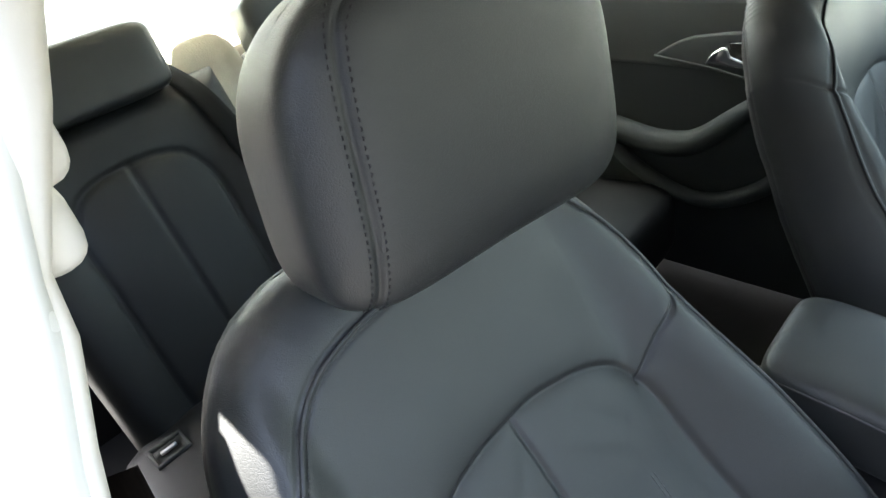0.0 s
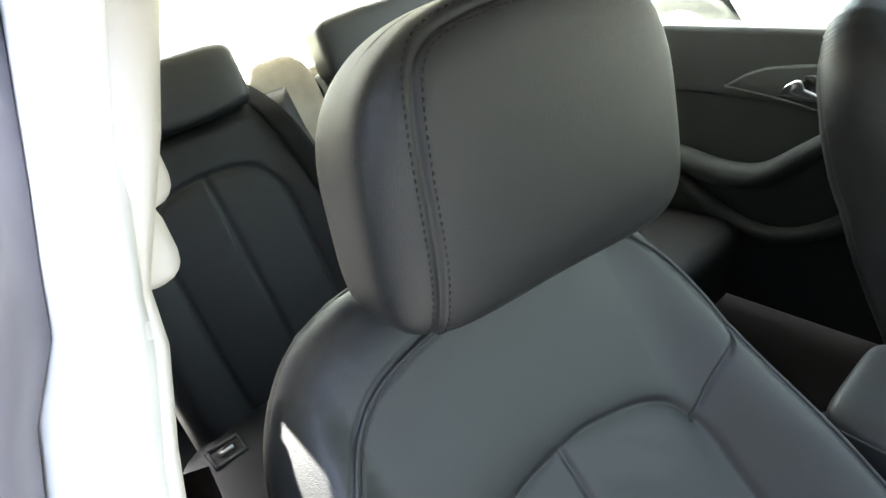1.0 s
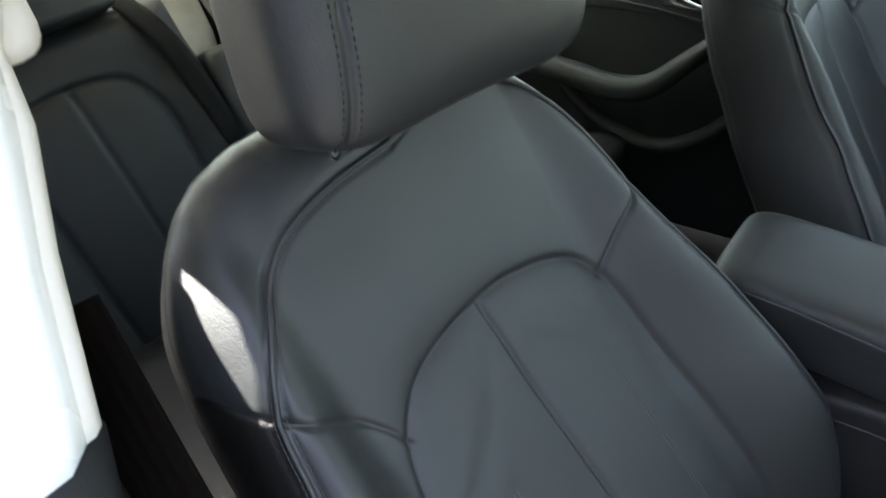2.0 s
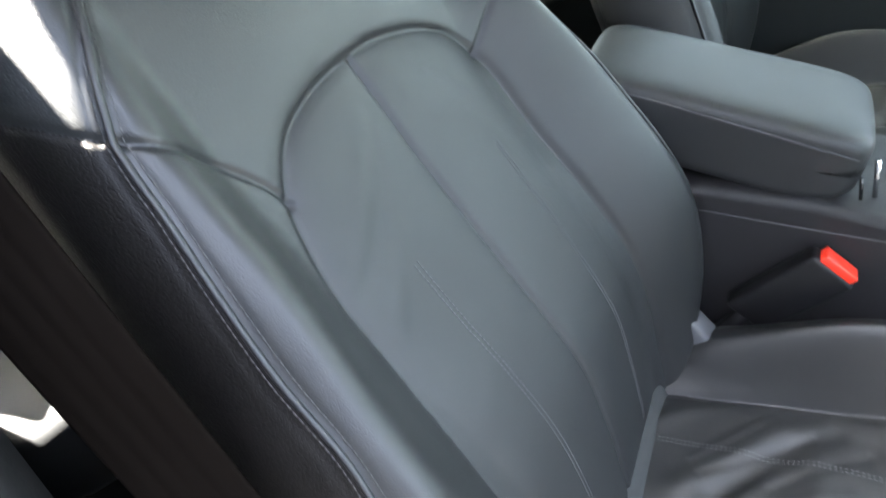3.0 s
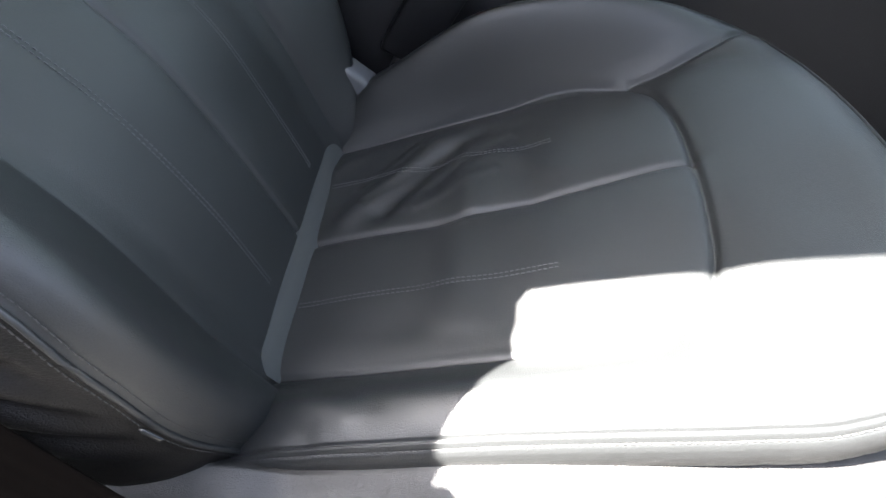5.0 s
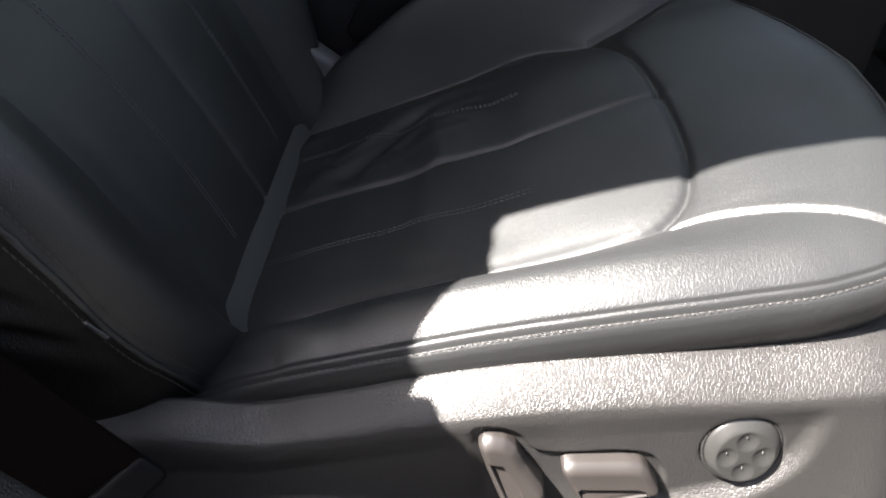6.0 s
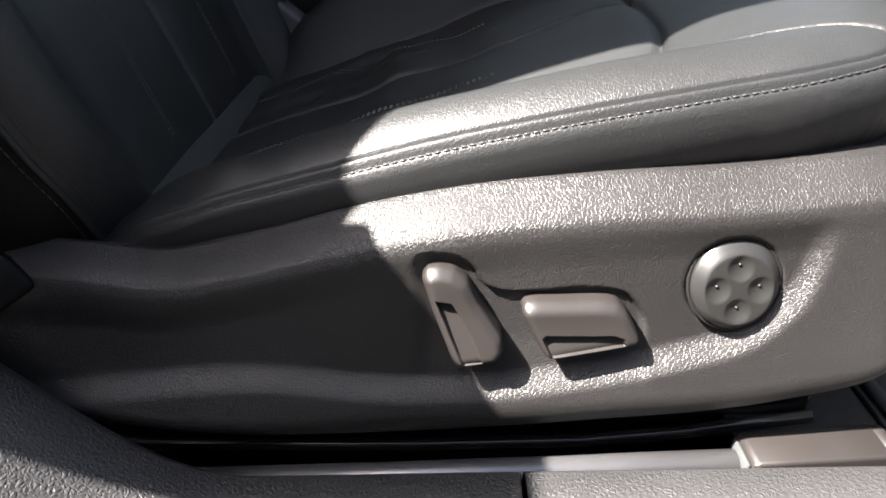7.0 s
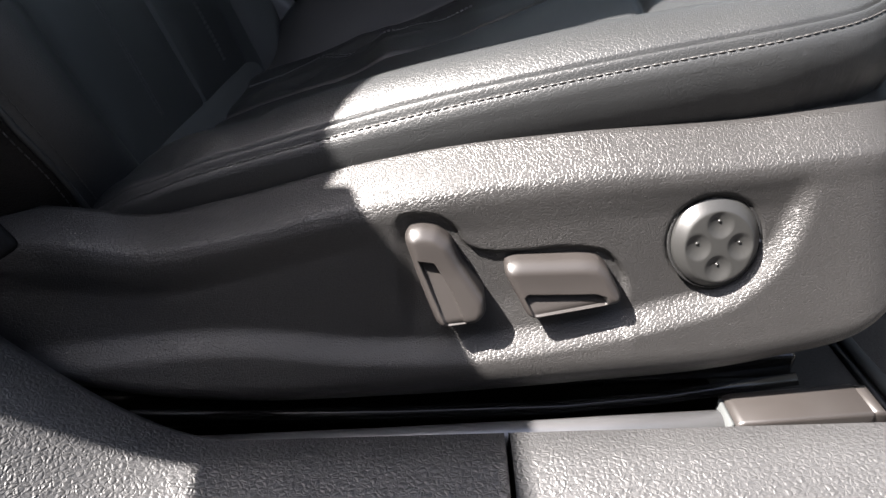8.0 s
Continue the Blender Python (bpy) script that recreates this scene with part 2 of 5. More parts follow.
def stitches(name, rows, parent, length=0.0042, gap=0.0022, r=0.0006, mat=None):
    """Runs of sewing thread: short raised stitches along curves on a surface. rows: (points, normals)."""
    verts, faces = [], []
    for pts, nor in rows:
        pts = np.array(pts)
        t = np.concatenate([[0], np.cumsum(np.linalg.norm(np.diff(pts, axis=0), axis=1))])
        at = 0.0
        while at + length < t[-1]:
            ends = []
            for q in (at, at + length * 0.25, at + length * 0.75, at + length):
                p = np.array([np.interp(q, t, pts[:, k]) for k in range(3)])
                nn = np.array([np.interp(q, t, nor[:, k]) for k in range(3)])
                ends.append((p, nn / np.linalg.norm(nn)))
            d = ends[3][0] - ends[0][0]
            d /= max(1e-9, np.linalg.norm(d))
            base = len(verts)
            for i, (p, nn) in enumerate(ends):
                side = np.cross(d, nn)
                lift = (-0.0004, r, r, -0.0004)[i]
                for a in range(4):
                    w = math.pi / 2 * a + math.pi / 4
                    verts.append(p + nn * (lift + math.sin(w) * r) + side * math.cos(w) * r)
            for i in range(3):
                for a in range(4):
                    b = (a + 1) % 4
                    faces.append((base + i * 4 + a, base + i * 4 + b, base + i * 4 + 4 + b, base + i * 4 + 4 + a))
            faces.append((base, base + 1, base + 2, base + 3))
            faces.append((base + 15, base + 14, base + 13, base + 12))
            at += length + gap
    return tagged(mesh_from(name, verts, faces, mat or THREAD, parent, True, "grey sewing thread"), kind="stuff")


# ---- the front seat ----
LEAN, TILT = radians(28.0), radians(17.0)
BACK_UP = np.array([-math.sin(LEAN), 0, math.cos(LEAN)])
BACK_OUT = np.array([math.cos(LEAN), 0, math.sin(LEAN)])
BACK_AT = np.array([0.066, 0, 0.30])
CUSH_ON = np.array([math.cos(TILT), 0, math.sin(TILT)])
CUSH_OUT = np.array([-math.sin(TILT), 0, math.cos(TILT)])
CUSH_AT = np.array([0.068, 0, 0.30])
Y = np.array([0, 1.0, 0])

back_half = smooth_table([-0.06, 0, 0.05, 0.09, 0.13, 0.19, 0.29, 0.37, 0.41, 0.46, 0.51, 0.55, 0.59, 0.63, 0.656, 0.696, 0.717, 0.733, 0.746, 0.752, 0.755],
                         [0.205, 0.238, 0.264, 0.276, 0.283, 0.285, 0.272, 0.258, 0.250, 0.237, 0.226, 0.220, 0.214, 0.207, 0.2, 0.178, 0.16, 0.14, 0.108, 0.07, 0.0])
back_bulge = smooth_table([-0.06, 0, 0.075, 0.13, 0.22, 0.296, 0.384, 0.479, 0.543, 0.62, 0.76],
                          [-0.02, 0, 0.018, 0.028, 0.036, 0.027, 0.011, -0.003, -0.009, -0.01, -0.012])
back_wing = smooth_table([-0.06, 0, 0.1, 0.2, 0.3, 0.4, 0.5, 0.56, 0.62, 0.76], [0.03, 0.04, 0.052, 0.060, 0.060, 0.055, 0.042, 0.030, 0.016, 0.0])
back_far = smooth_table([-0.06, 0.1, 0.25, 0.35, 0.5, 0.6, 0.66, 0.70, 0.755], [0.0, 0.004, 0.012, 0.018, 0.020, 0.018, 0.012, 0.006, 0.0])
PIPE = curve_pts([(0.0, 0.697), (-0.057, 0.694), (-0.083, 0.69), (-0.116, 0.679), (-0.14, 0.66), (-0.16, 0.636), (-0.175, 0.615), (-0.188, 0.587), (-0.197, 0.547), (-0.2065, 0.506),
                  (-0.217, 0.459), (-0.227, 0.406), (-0.236, 0.37), (-0.251, 0.286), (-0.259, 0.232), (-0.2645, 0.19), (-0.2645, 0.15), (-0.262, 0.11), (-0.256, 0.08), (-0.242, 0.04), (-0.224, 0.0)], 90)
PIPE_FAR = np.stack([-PIPE[:, 0] + 0.020 * np.clip(-PIPE[:, 0] / 0.12, 0, 1) * np.clip((PIPE[:, 1] - 0.3) / 0.25, 0, 1), PIPE[:, 1] + 0.022 * np.clip(-PIPE[:, 0] / 0.06, 0, 1) * np.clip((PIPE[:, 1] - 0.5) / 0.15, 0, 1)], 1)
ARCH_NEAR = curve_pts([(0.0, 0.548), (-0.037, 0.547), (-0.062, 0.543), (-0.083, 0.536), (-0.099, 0.525), (-0.111, 0.512), (-0.121, 0.495), (-0.130, 0.470), (-0.137, 0.439), (-0.141, 0.385), (-0.149, 0.33), (-0.156, 0.27), (-0.162, 0.2), (-0.168, 0.13), (-0.168, 0.04), (-0.16, -0.05)], 60)
ARCH_FAR = curve_pts([(0.0, 0.548), (0.030, 0.547), (0.06, 0.540), (0.083, 0.533), (0.107, 0.522), (0.127, 0.508), (0.141, 0.486), (0.148, 0.460), (0.151, 0.42), (0.154, 0.376), (0.158, 0.323), (0.162, 0.27), (0.166, 0.2), (0.168, 0.1), (0.165, 0.0), (0.16, -0.05)], 60)
ARCH = np.concatenate([ARCH_NEAR[::-1], ARCH_FAR[1:]])
MID_Y = 0.004
WING_SEAM = curve_pts([(-0.116, 0.502), (-0.121, 0.516), (-0.129, 0.530), (-0.142, 0.548), (-0.16, 0.565), (-0.178, 0.580), (-0.193, 0.597), (-0.201, 0.612), (-0.206, 0.622)], 24)
WING_SEAM_FAR = curve_pts([(0.142, 0.480), (0.155, 0.492), (0.172, 0.509), (0.195, 0.526), (0.225, 0.545), (0.25, 0.556)], 20)


def in_arch(y, s):
    return (y > np.interp(s, ARCH_NEAR[::-1, 1], ARCH_NEAR[::-1, 0])) & (y < np.interp(s, ARCH_FAR[::-1, 1], ARCH_FAR[::-1, 0])) & (s < 0.548)


back_line = np.array([(sg * back_half(v) + (sg > 0) * back_far(v), v) for sg, vs in ((-1, np.linspace(-0.06, 0.755, 170)), (1, np.linspace(0.755, -0.06, 170))) for v in vs])


BACK_FOLDS = [(-0.1, 0.455, -0.05, 0.495, 0.0078, 0.0005), (-0.115, 0.435, -0.06, 0.462, 0.0065, -0.00045), (-0.12, 0.4, -0.07, 0.432, 0.0091, 0.0004),
              (-0.05, 0.47, -0.015, 0.51, 0.0078, -0.0004), (0.03, 0.5, 0.08, 0.46, 0.0078, 0.00045), (0.06, 0.515, 0.1, 0.47, 0.0065, -0.00045),
              (0.09, 0.45, 0.12, 0.4, 0.0091, 0.00035), (-0.11, 0.3, -0.04, 0.33, 0.0156, 0.00035), (0.04, 0.24, 0.11, 0.22, 0.0156, -0.0003)]


def back_depth(y, s):
    """How far the backrest's front stands out at (y, s), with its seams pressed in."""
    a = np.abs(y)
    half = back_half(s) + np.where(y > 0, back_far(s), 0)
    rise = step((a - 0.135) / np.maximum(0.03, half - 0.035 - 0.135))
    d = back_bulge(s) + back_wing(s) * rise
    e = away(y, s, back_line)
    edge = back_bulge(s) - 0.045
    R = 0.055
    d = edge + (d - edge) * np.sqrt(np.clip(1 - (1 - np.clip(e / R, 0, 1)) ** 2, 0, 1))
    arch = away(y, s, ARCH)
    inside = in_arch(y, s)
    d = d - 0.0028 * np.exp(-(arch / 0.0040) ** 2) - 0.006 * np.exp(-arch / 0.016)
    d = d + np.where(inside, -0.002 * step(arch / 0.007), 0.0)
    mid = np.where(s < 0.548, np.abs(y - MID_Y), 9)
    d = d - 0.0030 * np.exp(-(mid / 0.0026) ** 2) - 0.0042 * np.exp(-mid / 0.014) * step((0.552 - s) / 0.02) * step((s - 0.0) / 0.08)
    for line in (WING_SEAM, WING_SEAM_FAR):
        k = away(y, s, line)
        d = d - 0.0026 * np.exp(-(k / 0.0024) ** 2) - 0.0018 * np.exp(-k / 0.009)
    for line in (PIPE, PIPE_FAR):
        k = away(y, s, line)
        d = d - 0.0011 * np.exp(-((k - 0.004) / 0.0022) ** 2)
    # soft hand-sized unevenness and creases below the arch
    d = d + 0.0012 * np.sin(y * 31 + s * 17) * np.sin(s * 23 - y * 11)
    w = np.where(inside, step((0.15 - a) / 0.05), 0)
    for y0, s0, y1, s1, wide, high in BACK_FOLDS:
        k = away(y, s, np.array([(y0, s0), (y1, s1)]))
        d = d + w * 1.8 * high * np.exp(-(k / wide) ** 2)
    return d


def back_point(y, s, lift=0.0):
    y, s = np.asarray(y, float), np.asarray(s, float)
    d = back_depth(y, s) + lift
    return BACK_AT + s[..., None] * BACK_UP + d[..., None] * BACK_OUT + y[..., None] * Y


def back_normal(y, s):
    h = 0.004
    a = back_point(y + h, s) - back_point(y - h, s)
    b = back_point(y, s + h) - back_point(y, s - h)
    n = np.cross(a, b)
    n /= np.linalg.norm(n, axis=-1, keepdims=True)
    return n


cush_half = smooth_table([-0.05, 0, 0.1, 0.2, 0.3, 0.37, 0.425, 0.460, 0.482, 0.502, 0.518, 0.528, 0.534, 0.538],
                         [0.239, 0.244, 0.248, 0.248, 0.248, 0.247, 0.243, 0.230, 0.208, 0.170, 0.125, 0.085, 0.045, 0.0])
cush_edge = smooth_table([-0.05, 0.025, 0.075, 0.132, 0.174, 0.225, 0.30, 0.375, 0.4555, 0.53], [0.012, 0.018, 0.020, 0.018, 0.0148, 0.0098, 0.0024, -0.010, -0.021, -0.032])
cush_wing = smooth_table([-0.05, 0.0, 0.06, 0.13, 0.2, 0.3, 0.38, 0.45, 0.53], [0.018, 0.028, 0.040, 0.042, 0.039, 0.030, 0.017, 0.007, 0.0])
CUSH_ARCH = curve_pts([(0.0, 0.383), (0.05, 0.3815), (0.10, 0.375), (0.135, 0.362), (0.155, 0.34), (0.163, 0.31), (0.163, 0.2), (0.160, 0.1), (0.157, 0.0), (0.155, -0.04)], 50)
CUSH_ARCH = np.concatenate([CUSH_ARCH[::-1] * (-1, 1), CUSH_ARCH[1:]])
CUSH_MID = curve_pts([(0.022, 0.383), (0.016, 0.33), (0.011, 0.275), (0.007, 0.224), (0.001, 0.17), (0.001, 0.08), (0.001, -0.04)], 30)
NOSE_SEAM = curve_pts([(-0.158, 0.345), (-0.160, 0.375), (-0.166, 0.40), (-0.178, 0.433), (-0.197, 0.464), (-0.215, 0.484)], 20)
cush_line = np.array([(sg * cush_half(v), v) for sg, vs in ((-1, np.concatenate([np.linspace(-0.13, 0.44, 58), np.linspace(0.445, 0.538, 60)])), (1, np.concatenate([np.linspace(0.538, 0.445, 60), np.linspace(0.44, -0.13, 58)]))) for v in vs])


FOLDS = [(0.03, 0.04, 0.125, 0.135, 0.0149, 0.00377), (0.03, 0.078, 0.135, 0.185, 0.0135, -0.00432), (0.035, 0.105, 0.08, 0.14, 0.0108, 0.00197),
         (0.135, 0.165, 0.01, 0.176, 0.0175, 0.00413), (0.125, 0.222, 0.015, 0.236, 0.0216, -0.00287), (0.085, 0.2, 0.045, 0.262, 0.0162, 0.0018),
         (-0.02, 0.131, -0.105, 0.13, 0.0216, -0.0014), (-0.018, 0.16, -0.12, 0.17, 0.0203, 0.0013), (-0.045, 0.205, -0.13, 0.225, 0.027, -0.00102),
         (0.1, -0.004, 0.15, 0.055, 0.0135, 0.0027), (-0.03, 0.05, -0.13, 0.075, 0.027, 0.00109), (-0.12, 0.1, -0.15, 0.2, 0.0162, -0.00109),
         (0.05, 0.06, 0.12, 0.165, 0.0065, -0.0013), (0.07, 0.05, 0.14, 0.125, 0.006, 0.0012), (0.05, 0.13, 0.11, 0.215, 0.007, -0.0011), (0.028, 0.12, 0.06, 0.2, 0.006, 0.0009)]


SIDE_CREASES = [(-0.17, 0.02, -0.21, 0.13, 0.009, -0.0020), (-0.182, 0.02, -0.224, 0.105, 0.010, 0.0018), (-0.20, 0.01, -0.232, 0.075, 0.008, -0.0018), (-0.165, 0.06, -0.195, 0.17, 0.010, 0.0014), (-0.215, 0.0, -0.238, 0.05, 0.008, 0.0014)]
cush_wing_far = smooth_table([-0.05, 0.0, 0.05, 0.1, 0.15, 0.2, 0.26, 0.33, 0.386, 0.45, 0.5, 0.53], [0.0, 0.014, 0.045, 0.062, 0.080, 0.092, 0.091, 0.076, 0.052, 0.018, 0.004, 0.0])


def cush_depth(y, s):
    a = np.abs(y)
    rise = np.where(y > 0, step((a - 0.156) / 0.052), step((a - 0.150) / 0.064))
    d = np.where(y > 0, cush_wing_far(s), cush_wing(s)) * rise - 0.010 * step((s - 0.40) / 0.12)
    e = away(y, s, cush_line)
    edge = cush_edge(s)
    R = 0.045
    d = edge + (d - edge) * np.sqrt(np.clip(1 - (1 - np.clip(e / R, 0, 1)) ** 2, 0, 1))
    arch = away(y, s, CUSH_ARCH)
    d = d - 0.0028 * np.exp(-(arch / 0.0036) ** 2) - 0.007 * np.exp(-arch / 0.014)
    inside = (a < 0.16) & (s < 0.38)
    mid = away(y, s, CUSH_MID)
    d = d - 0.0030 * np.exp(-(mid / 0.0026) ** 2) - 0.004 * np.exp(-mid / 0.013)
    for line in (NOSE_SEAM, NOSE_SEAM * (-1, 1)):
        k = away(y, s, line)
        d = d - 0.0035 * np.exp(-(k / 0.0026) ** 2) - 0.0025 * np.exp(-k / 0.010)
    # edge seam, the puffed strip outside it and the stitched line
    d = d - 0.0022 * np.exp(-((e - 0.0086) / 0.0008) ** 2) + 0.0012 * np.exp(-((e - 0.0062) / 0.0015) ** 2) - 0.0009 * np.exp(-((e - 0.0038) / 0.0008) ** 2)
    # sitting folds across the insert: soft ridges and hollows, each its own way
    w = np.where(inside, step((0.157 - a) / 0.035) * step((s + 0.03) / 0.05) * step((0.37 - s) / 0.08), 0)
    for y0, s0, y1, s1, wide, high in FOLDS:
        k = away(y, s, np.array([(y0, s0), (y1, s1)]))
        d = d + w * 1.3 * high * np.exp(-(k / wide) ** 2)
    w = step((-0.158 - y) / 0.02) * step((0.19 - s) / 0.08)
    for y0, s0, y1, s1, wide, high in SIDE_CREASES:
        k = away(y, s, np.array([(y0, s0), (y1, s1)]))
        d = d + w * high * np.exp(-(k / wide) ** 2)
    d = d + 0.0010 * np.sin(y * 37 + s * 15) * np.sin(s * 29 - y * 9)
    return d


def cush_point(y, s, lift=0.0):
    y, s = np.asarray(y, float), np.asarray(s, float)
    d = cush_depth(y, s) + lift
    return CUSH_AT + s[..., None] * CUSH_ON + d[..., None] * CUSH_OUT + y[..., None] * Y


def cush_normal(y, s):
    h = 0.004
    n = np.cross(cush_point(y, s + h) - cush_point(y, s - h), cush_point(y + h, s) - cush_point(y - h, s))
    n /= np.linalg.norm(n, axis=-1, keepdims=True)
    return n


def split_grid(parent, grid, keys, names, mats):
    """Cuts one fine grid of points into panels by each cell's key."""
    n, m, _ = grid.shape
    flat = grid.reshape(-1, 3)
    nor = np.cross(np.gradient(grid, axis=1), np.gradient(grid, axis=0)).reshape(-1, 3)
    nor /= np.maximum(1e-12, np.linalg.norm(nor, axis=1, keepdims=True))
    nor *= 1 if nor[len(nor) // 2] @ (BACK_OUT + CUSH_OUT) > 0 else -1
    cells = np.array(grid_faces(n, m)).reshape(n - 1, m - 1, 4)
    if np.cross(flat[cells[n // 2, m // 2, 1]] - flat[cells[n // 2, m // 2, 0]], flat[cells[n // 2, m // 2, 2]] - flat[cells[n // 2, m // 2, 0]]) @ (BACK_OUT + CUSH_OUT) < 0:
        cells = cells[..., ::-1]
    for key, name in names.items():
        pick = cells[keys == key]
        if not len(pick):
            continue
        used, inv = np.unique(pick, return_inverse=True)
        ob = mesh_from(name, flat[used], [tuple(map(int, f)) for f in inv.reshape(-1, 4)], mats[key], parent)
        # one continuous cover: the panels share the whole surface's normals
        ob.data.normals_split_custom_set_from_vertices([tuple(map(float, v)) for v in nor[used]])


def row_on(point, normal, line, side=0.0, lift=0.0):
    """A line on a seat surface, moved sideways in the surface."""
    line = np.array(line, float)
    t = np.gradient(line, axis=0)
    t /= np.maximum(1e-9, np.linalg.norm(t, axis=1, keepdims=True))
    moved = line + side * np.stack([-t[:, 1], t[:, 0]], 1)
    return point(moved[:, 0], moved[:, 1], lift), normal(moved[:, 0], moved[:, 1])


SIDE_FOLDS = [(curve_pts([(-0.10, 0.585), (-0.055, 0.560), (-0.012, 0.534), (0.031, 0.492), (0.052, 0.468)], 30), 0.0095), (curve_pts([(-0.08, 0.535), (-0.03, 0.510), (0.019, 0.474), (0.05, 0.445), (0.07, 0.42)], 30), 0.0100),
              (curve_pts([(-0.06, 0.485), (0.01, 0.452), (0.05, 0.420), (0.078, 0.392)], 30), 0.0095)]


def front_seat(at, label, driver_side, fine=True):
    seat = thing("front_seat", at, label, "car seat", "front seats")
    ns, ny = (500, 381) if fine else (340, 261)
    # backrest cover
    s = np.concatenate([np.linspace(-0.06, 0.70, ns - 40), np.linspace(0.704, 0.755, 40)])
    q = np.sin(np.linspace(-1, 1, ny) * math.pi / 2 * 0.86) / math.sin(math.pi / 2 * 0.86)
    S, Q = np.meshgrid(s, q, indexing="ij")
    YY = Q * (back_half(S) + np.where(Q > 0, back_far(S), 0))
    G = back_point(YY, S)
    if driver_side:
        edge = np.interp(S, PIPE[::-1, 1], PIPE[::-1, 0])
        flank = 0.6 * step((edge - 0.003 - YY) / 0.014)
        for line, deep in SIDE_FOLDS:
            k = away(G[..., 0], G[..., 2], line)
            sgn = np.where(G[..., 2] > np.interp(G[..., 0], line[:, 0], line[:, 1]), 1.0, -1.0)
            dent = deep * np.exp(-(k / 0.006) ** 2) - 0.7 * deep * np.exp(-((k * sgn + 0.013) / 0.010) ** 2)
            G[..., 1] += flank * dent
    cs, cy = (S[:-1, :-1] + S[1:, 1:]) / 2, (YY[:-1, :-1] + YY[1:, 1:]) / 2
    inside = in_arch(cy, cs)
    wing_top = np.where(cy < 0, np.interp(-cy, -WING_SEAM[:, 0], WING_SEAM[:, 1]), np.interp(cy, WING_SEAM_FAR[:, 0], WING_SEAM_FAR[:, 1]))
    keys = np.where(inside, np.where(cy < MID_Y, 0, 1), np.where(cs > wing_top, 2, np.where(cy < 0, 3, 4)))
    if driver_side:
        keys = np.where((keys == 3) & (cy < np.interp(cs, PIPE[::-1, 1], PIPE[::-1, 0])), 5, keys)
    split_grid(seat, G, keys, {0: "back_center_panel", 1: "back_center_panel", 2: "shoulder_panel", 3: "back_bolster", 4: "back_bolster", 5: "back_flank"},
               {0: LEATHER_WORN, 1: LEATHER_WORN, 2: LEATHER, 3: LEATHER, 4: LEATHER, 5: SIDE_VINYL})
    # backrest sides: leather return, then the ribbed rear shell
    rim = np.concatenate([G[:, 0], G[::-1, -1]])
    mid = BACK_AT + 0.33 * BACK_UP

    def back_ring(back, shrink):
        v = rim - mid
        return rim - BACK_OUT * back + ((shrink - 1) * (v @ BACK_UP))[:, None] * BACK_UP + ((shrink - 1) * v[:, 1])[:, None] * Y
    rings = [rim] + [back_ring(b, k) for b, k in ((0.008, 1.001), (0.018, 0.996), (0.028, 0.985), (0.034, 0.973), (0.036, 0.960))]
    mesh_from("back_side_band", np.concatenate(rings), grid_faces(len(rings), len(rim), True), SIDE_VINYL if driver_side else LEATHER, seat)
    shell = [(0.0345, 0.962), (0.036, 0.970), (0.040, 0.972), (0.060, 0.968), (0.085, 0.956), (0.105, 0.938), (0.122, 0.91), (0.130, 0.87), (0.135, 0.80), (0.135, 0.0)]
    if not driver_side:
        shell = [(b * 0.4 if b > 0.036 else b, k) for b, k in shell]
    else:
        # slack leather folds across the outer side
        at = smooth_table(np.arange(7.0), [b for b, k in shell[:7]])
        kk = smooth_table(np.arange(7.0), [k for b, k in shell[:7]])
        shell = [(float(at(u)), float(kk(u))) for u in np.linspace(0, 6, 70)] + shell[7:]
    rings = [back_ring(b, k) for b, k in shell]
    if driver_side:
        for ring in rings[:70]:
            for line, deep in SIDE_FOLDS:
                k = away(ring[:, 0], ring[:, 2], line)
                sgn = np.where(ring[:, 2] > np.interp(ring[:, 0], line[:, 0], line[:, 1]), 1.0, -1.0)
                dent = deep * np.exp(-(k / 0.006) ** 2) - 0.6 * deep * np.exp(-((k * sgn + 0.013) / 0.010) ** 2)
                ring[:, 1] += np.where(ring[:, 1] < 0, dent * step((0.40 - np.abs(ring[:, 2] - 0.45)) / 0.3), 0)
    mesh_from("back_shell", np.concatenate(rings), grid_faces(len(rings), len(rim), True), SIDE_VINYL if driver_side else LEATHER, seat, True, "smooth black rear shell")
    # cushion cover
    s = np.concatenate([np.linspace(-0.11, 0.44, ns - 130), np.linspace(0.443, 0.538, 100)])
    S, Q = np.meshgrid(s, q, indexing="ij")
    YY = Q * cush_half(S)
    G = cush_point(YY, S)
    cs, cy = (S[:-1, :-1] + S[1:, 1:]) / 2, (YY[:-1, :-1] + YY[1:, 1:]) / 2
    wid = np.interp(cs, CUSH_ARCH[50:][::-1, 1], CUSH_ARCH[50:][::-1, 0])
    inside = (np.abs(cy) < wid) & (cs < 0.383)
    nose = (cs > 0.36) & (np.abs(cy) < np.interp(cs, NOSE_SEAM[:, 1], -NOSE_SEAM[:, 0]))
    keys = np.where(inside, np.where(cy < np.interp(cs, CUSH_MID[::-1, 1], CUSH_MID[::-1, 0]), 0, 1), np.where(nose, 2, np.where(cy < 0, 3, 4)))
    split_grid(seat, G, keys, {0: "seat_center_panel", 1: "seat_center_panel", 2: "front_edge_panel", 3: "seat_bolster", 4: "seat_bolster"},
               {0: LEATHER_WORN, 1: LEATHER_WORN, 2: LEATHER, 3: LEATHER, 4: LEATHER})
    rim = np.concatenate([G[:, 0], G[::-1, -1]])
    rings = [rim]
    mid = CUSH_AT + 0.22 * CUSH_ON
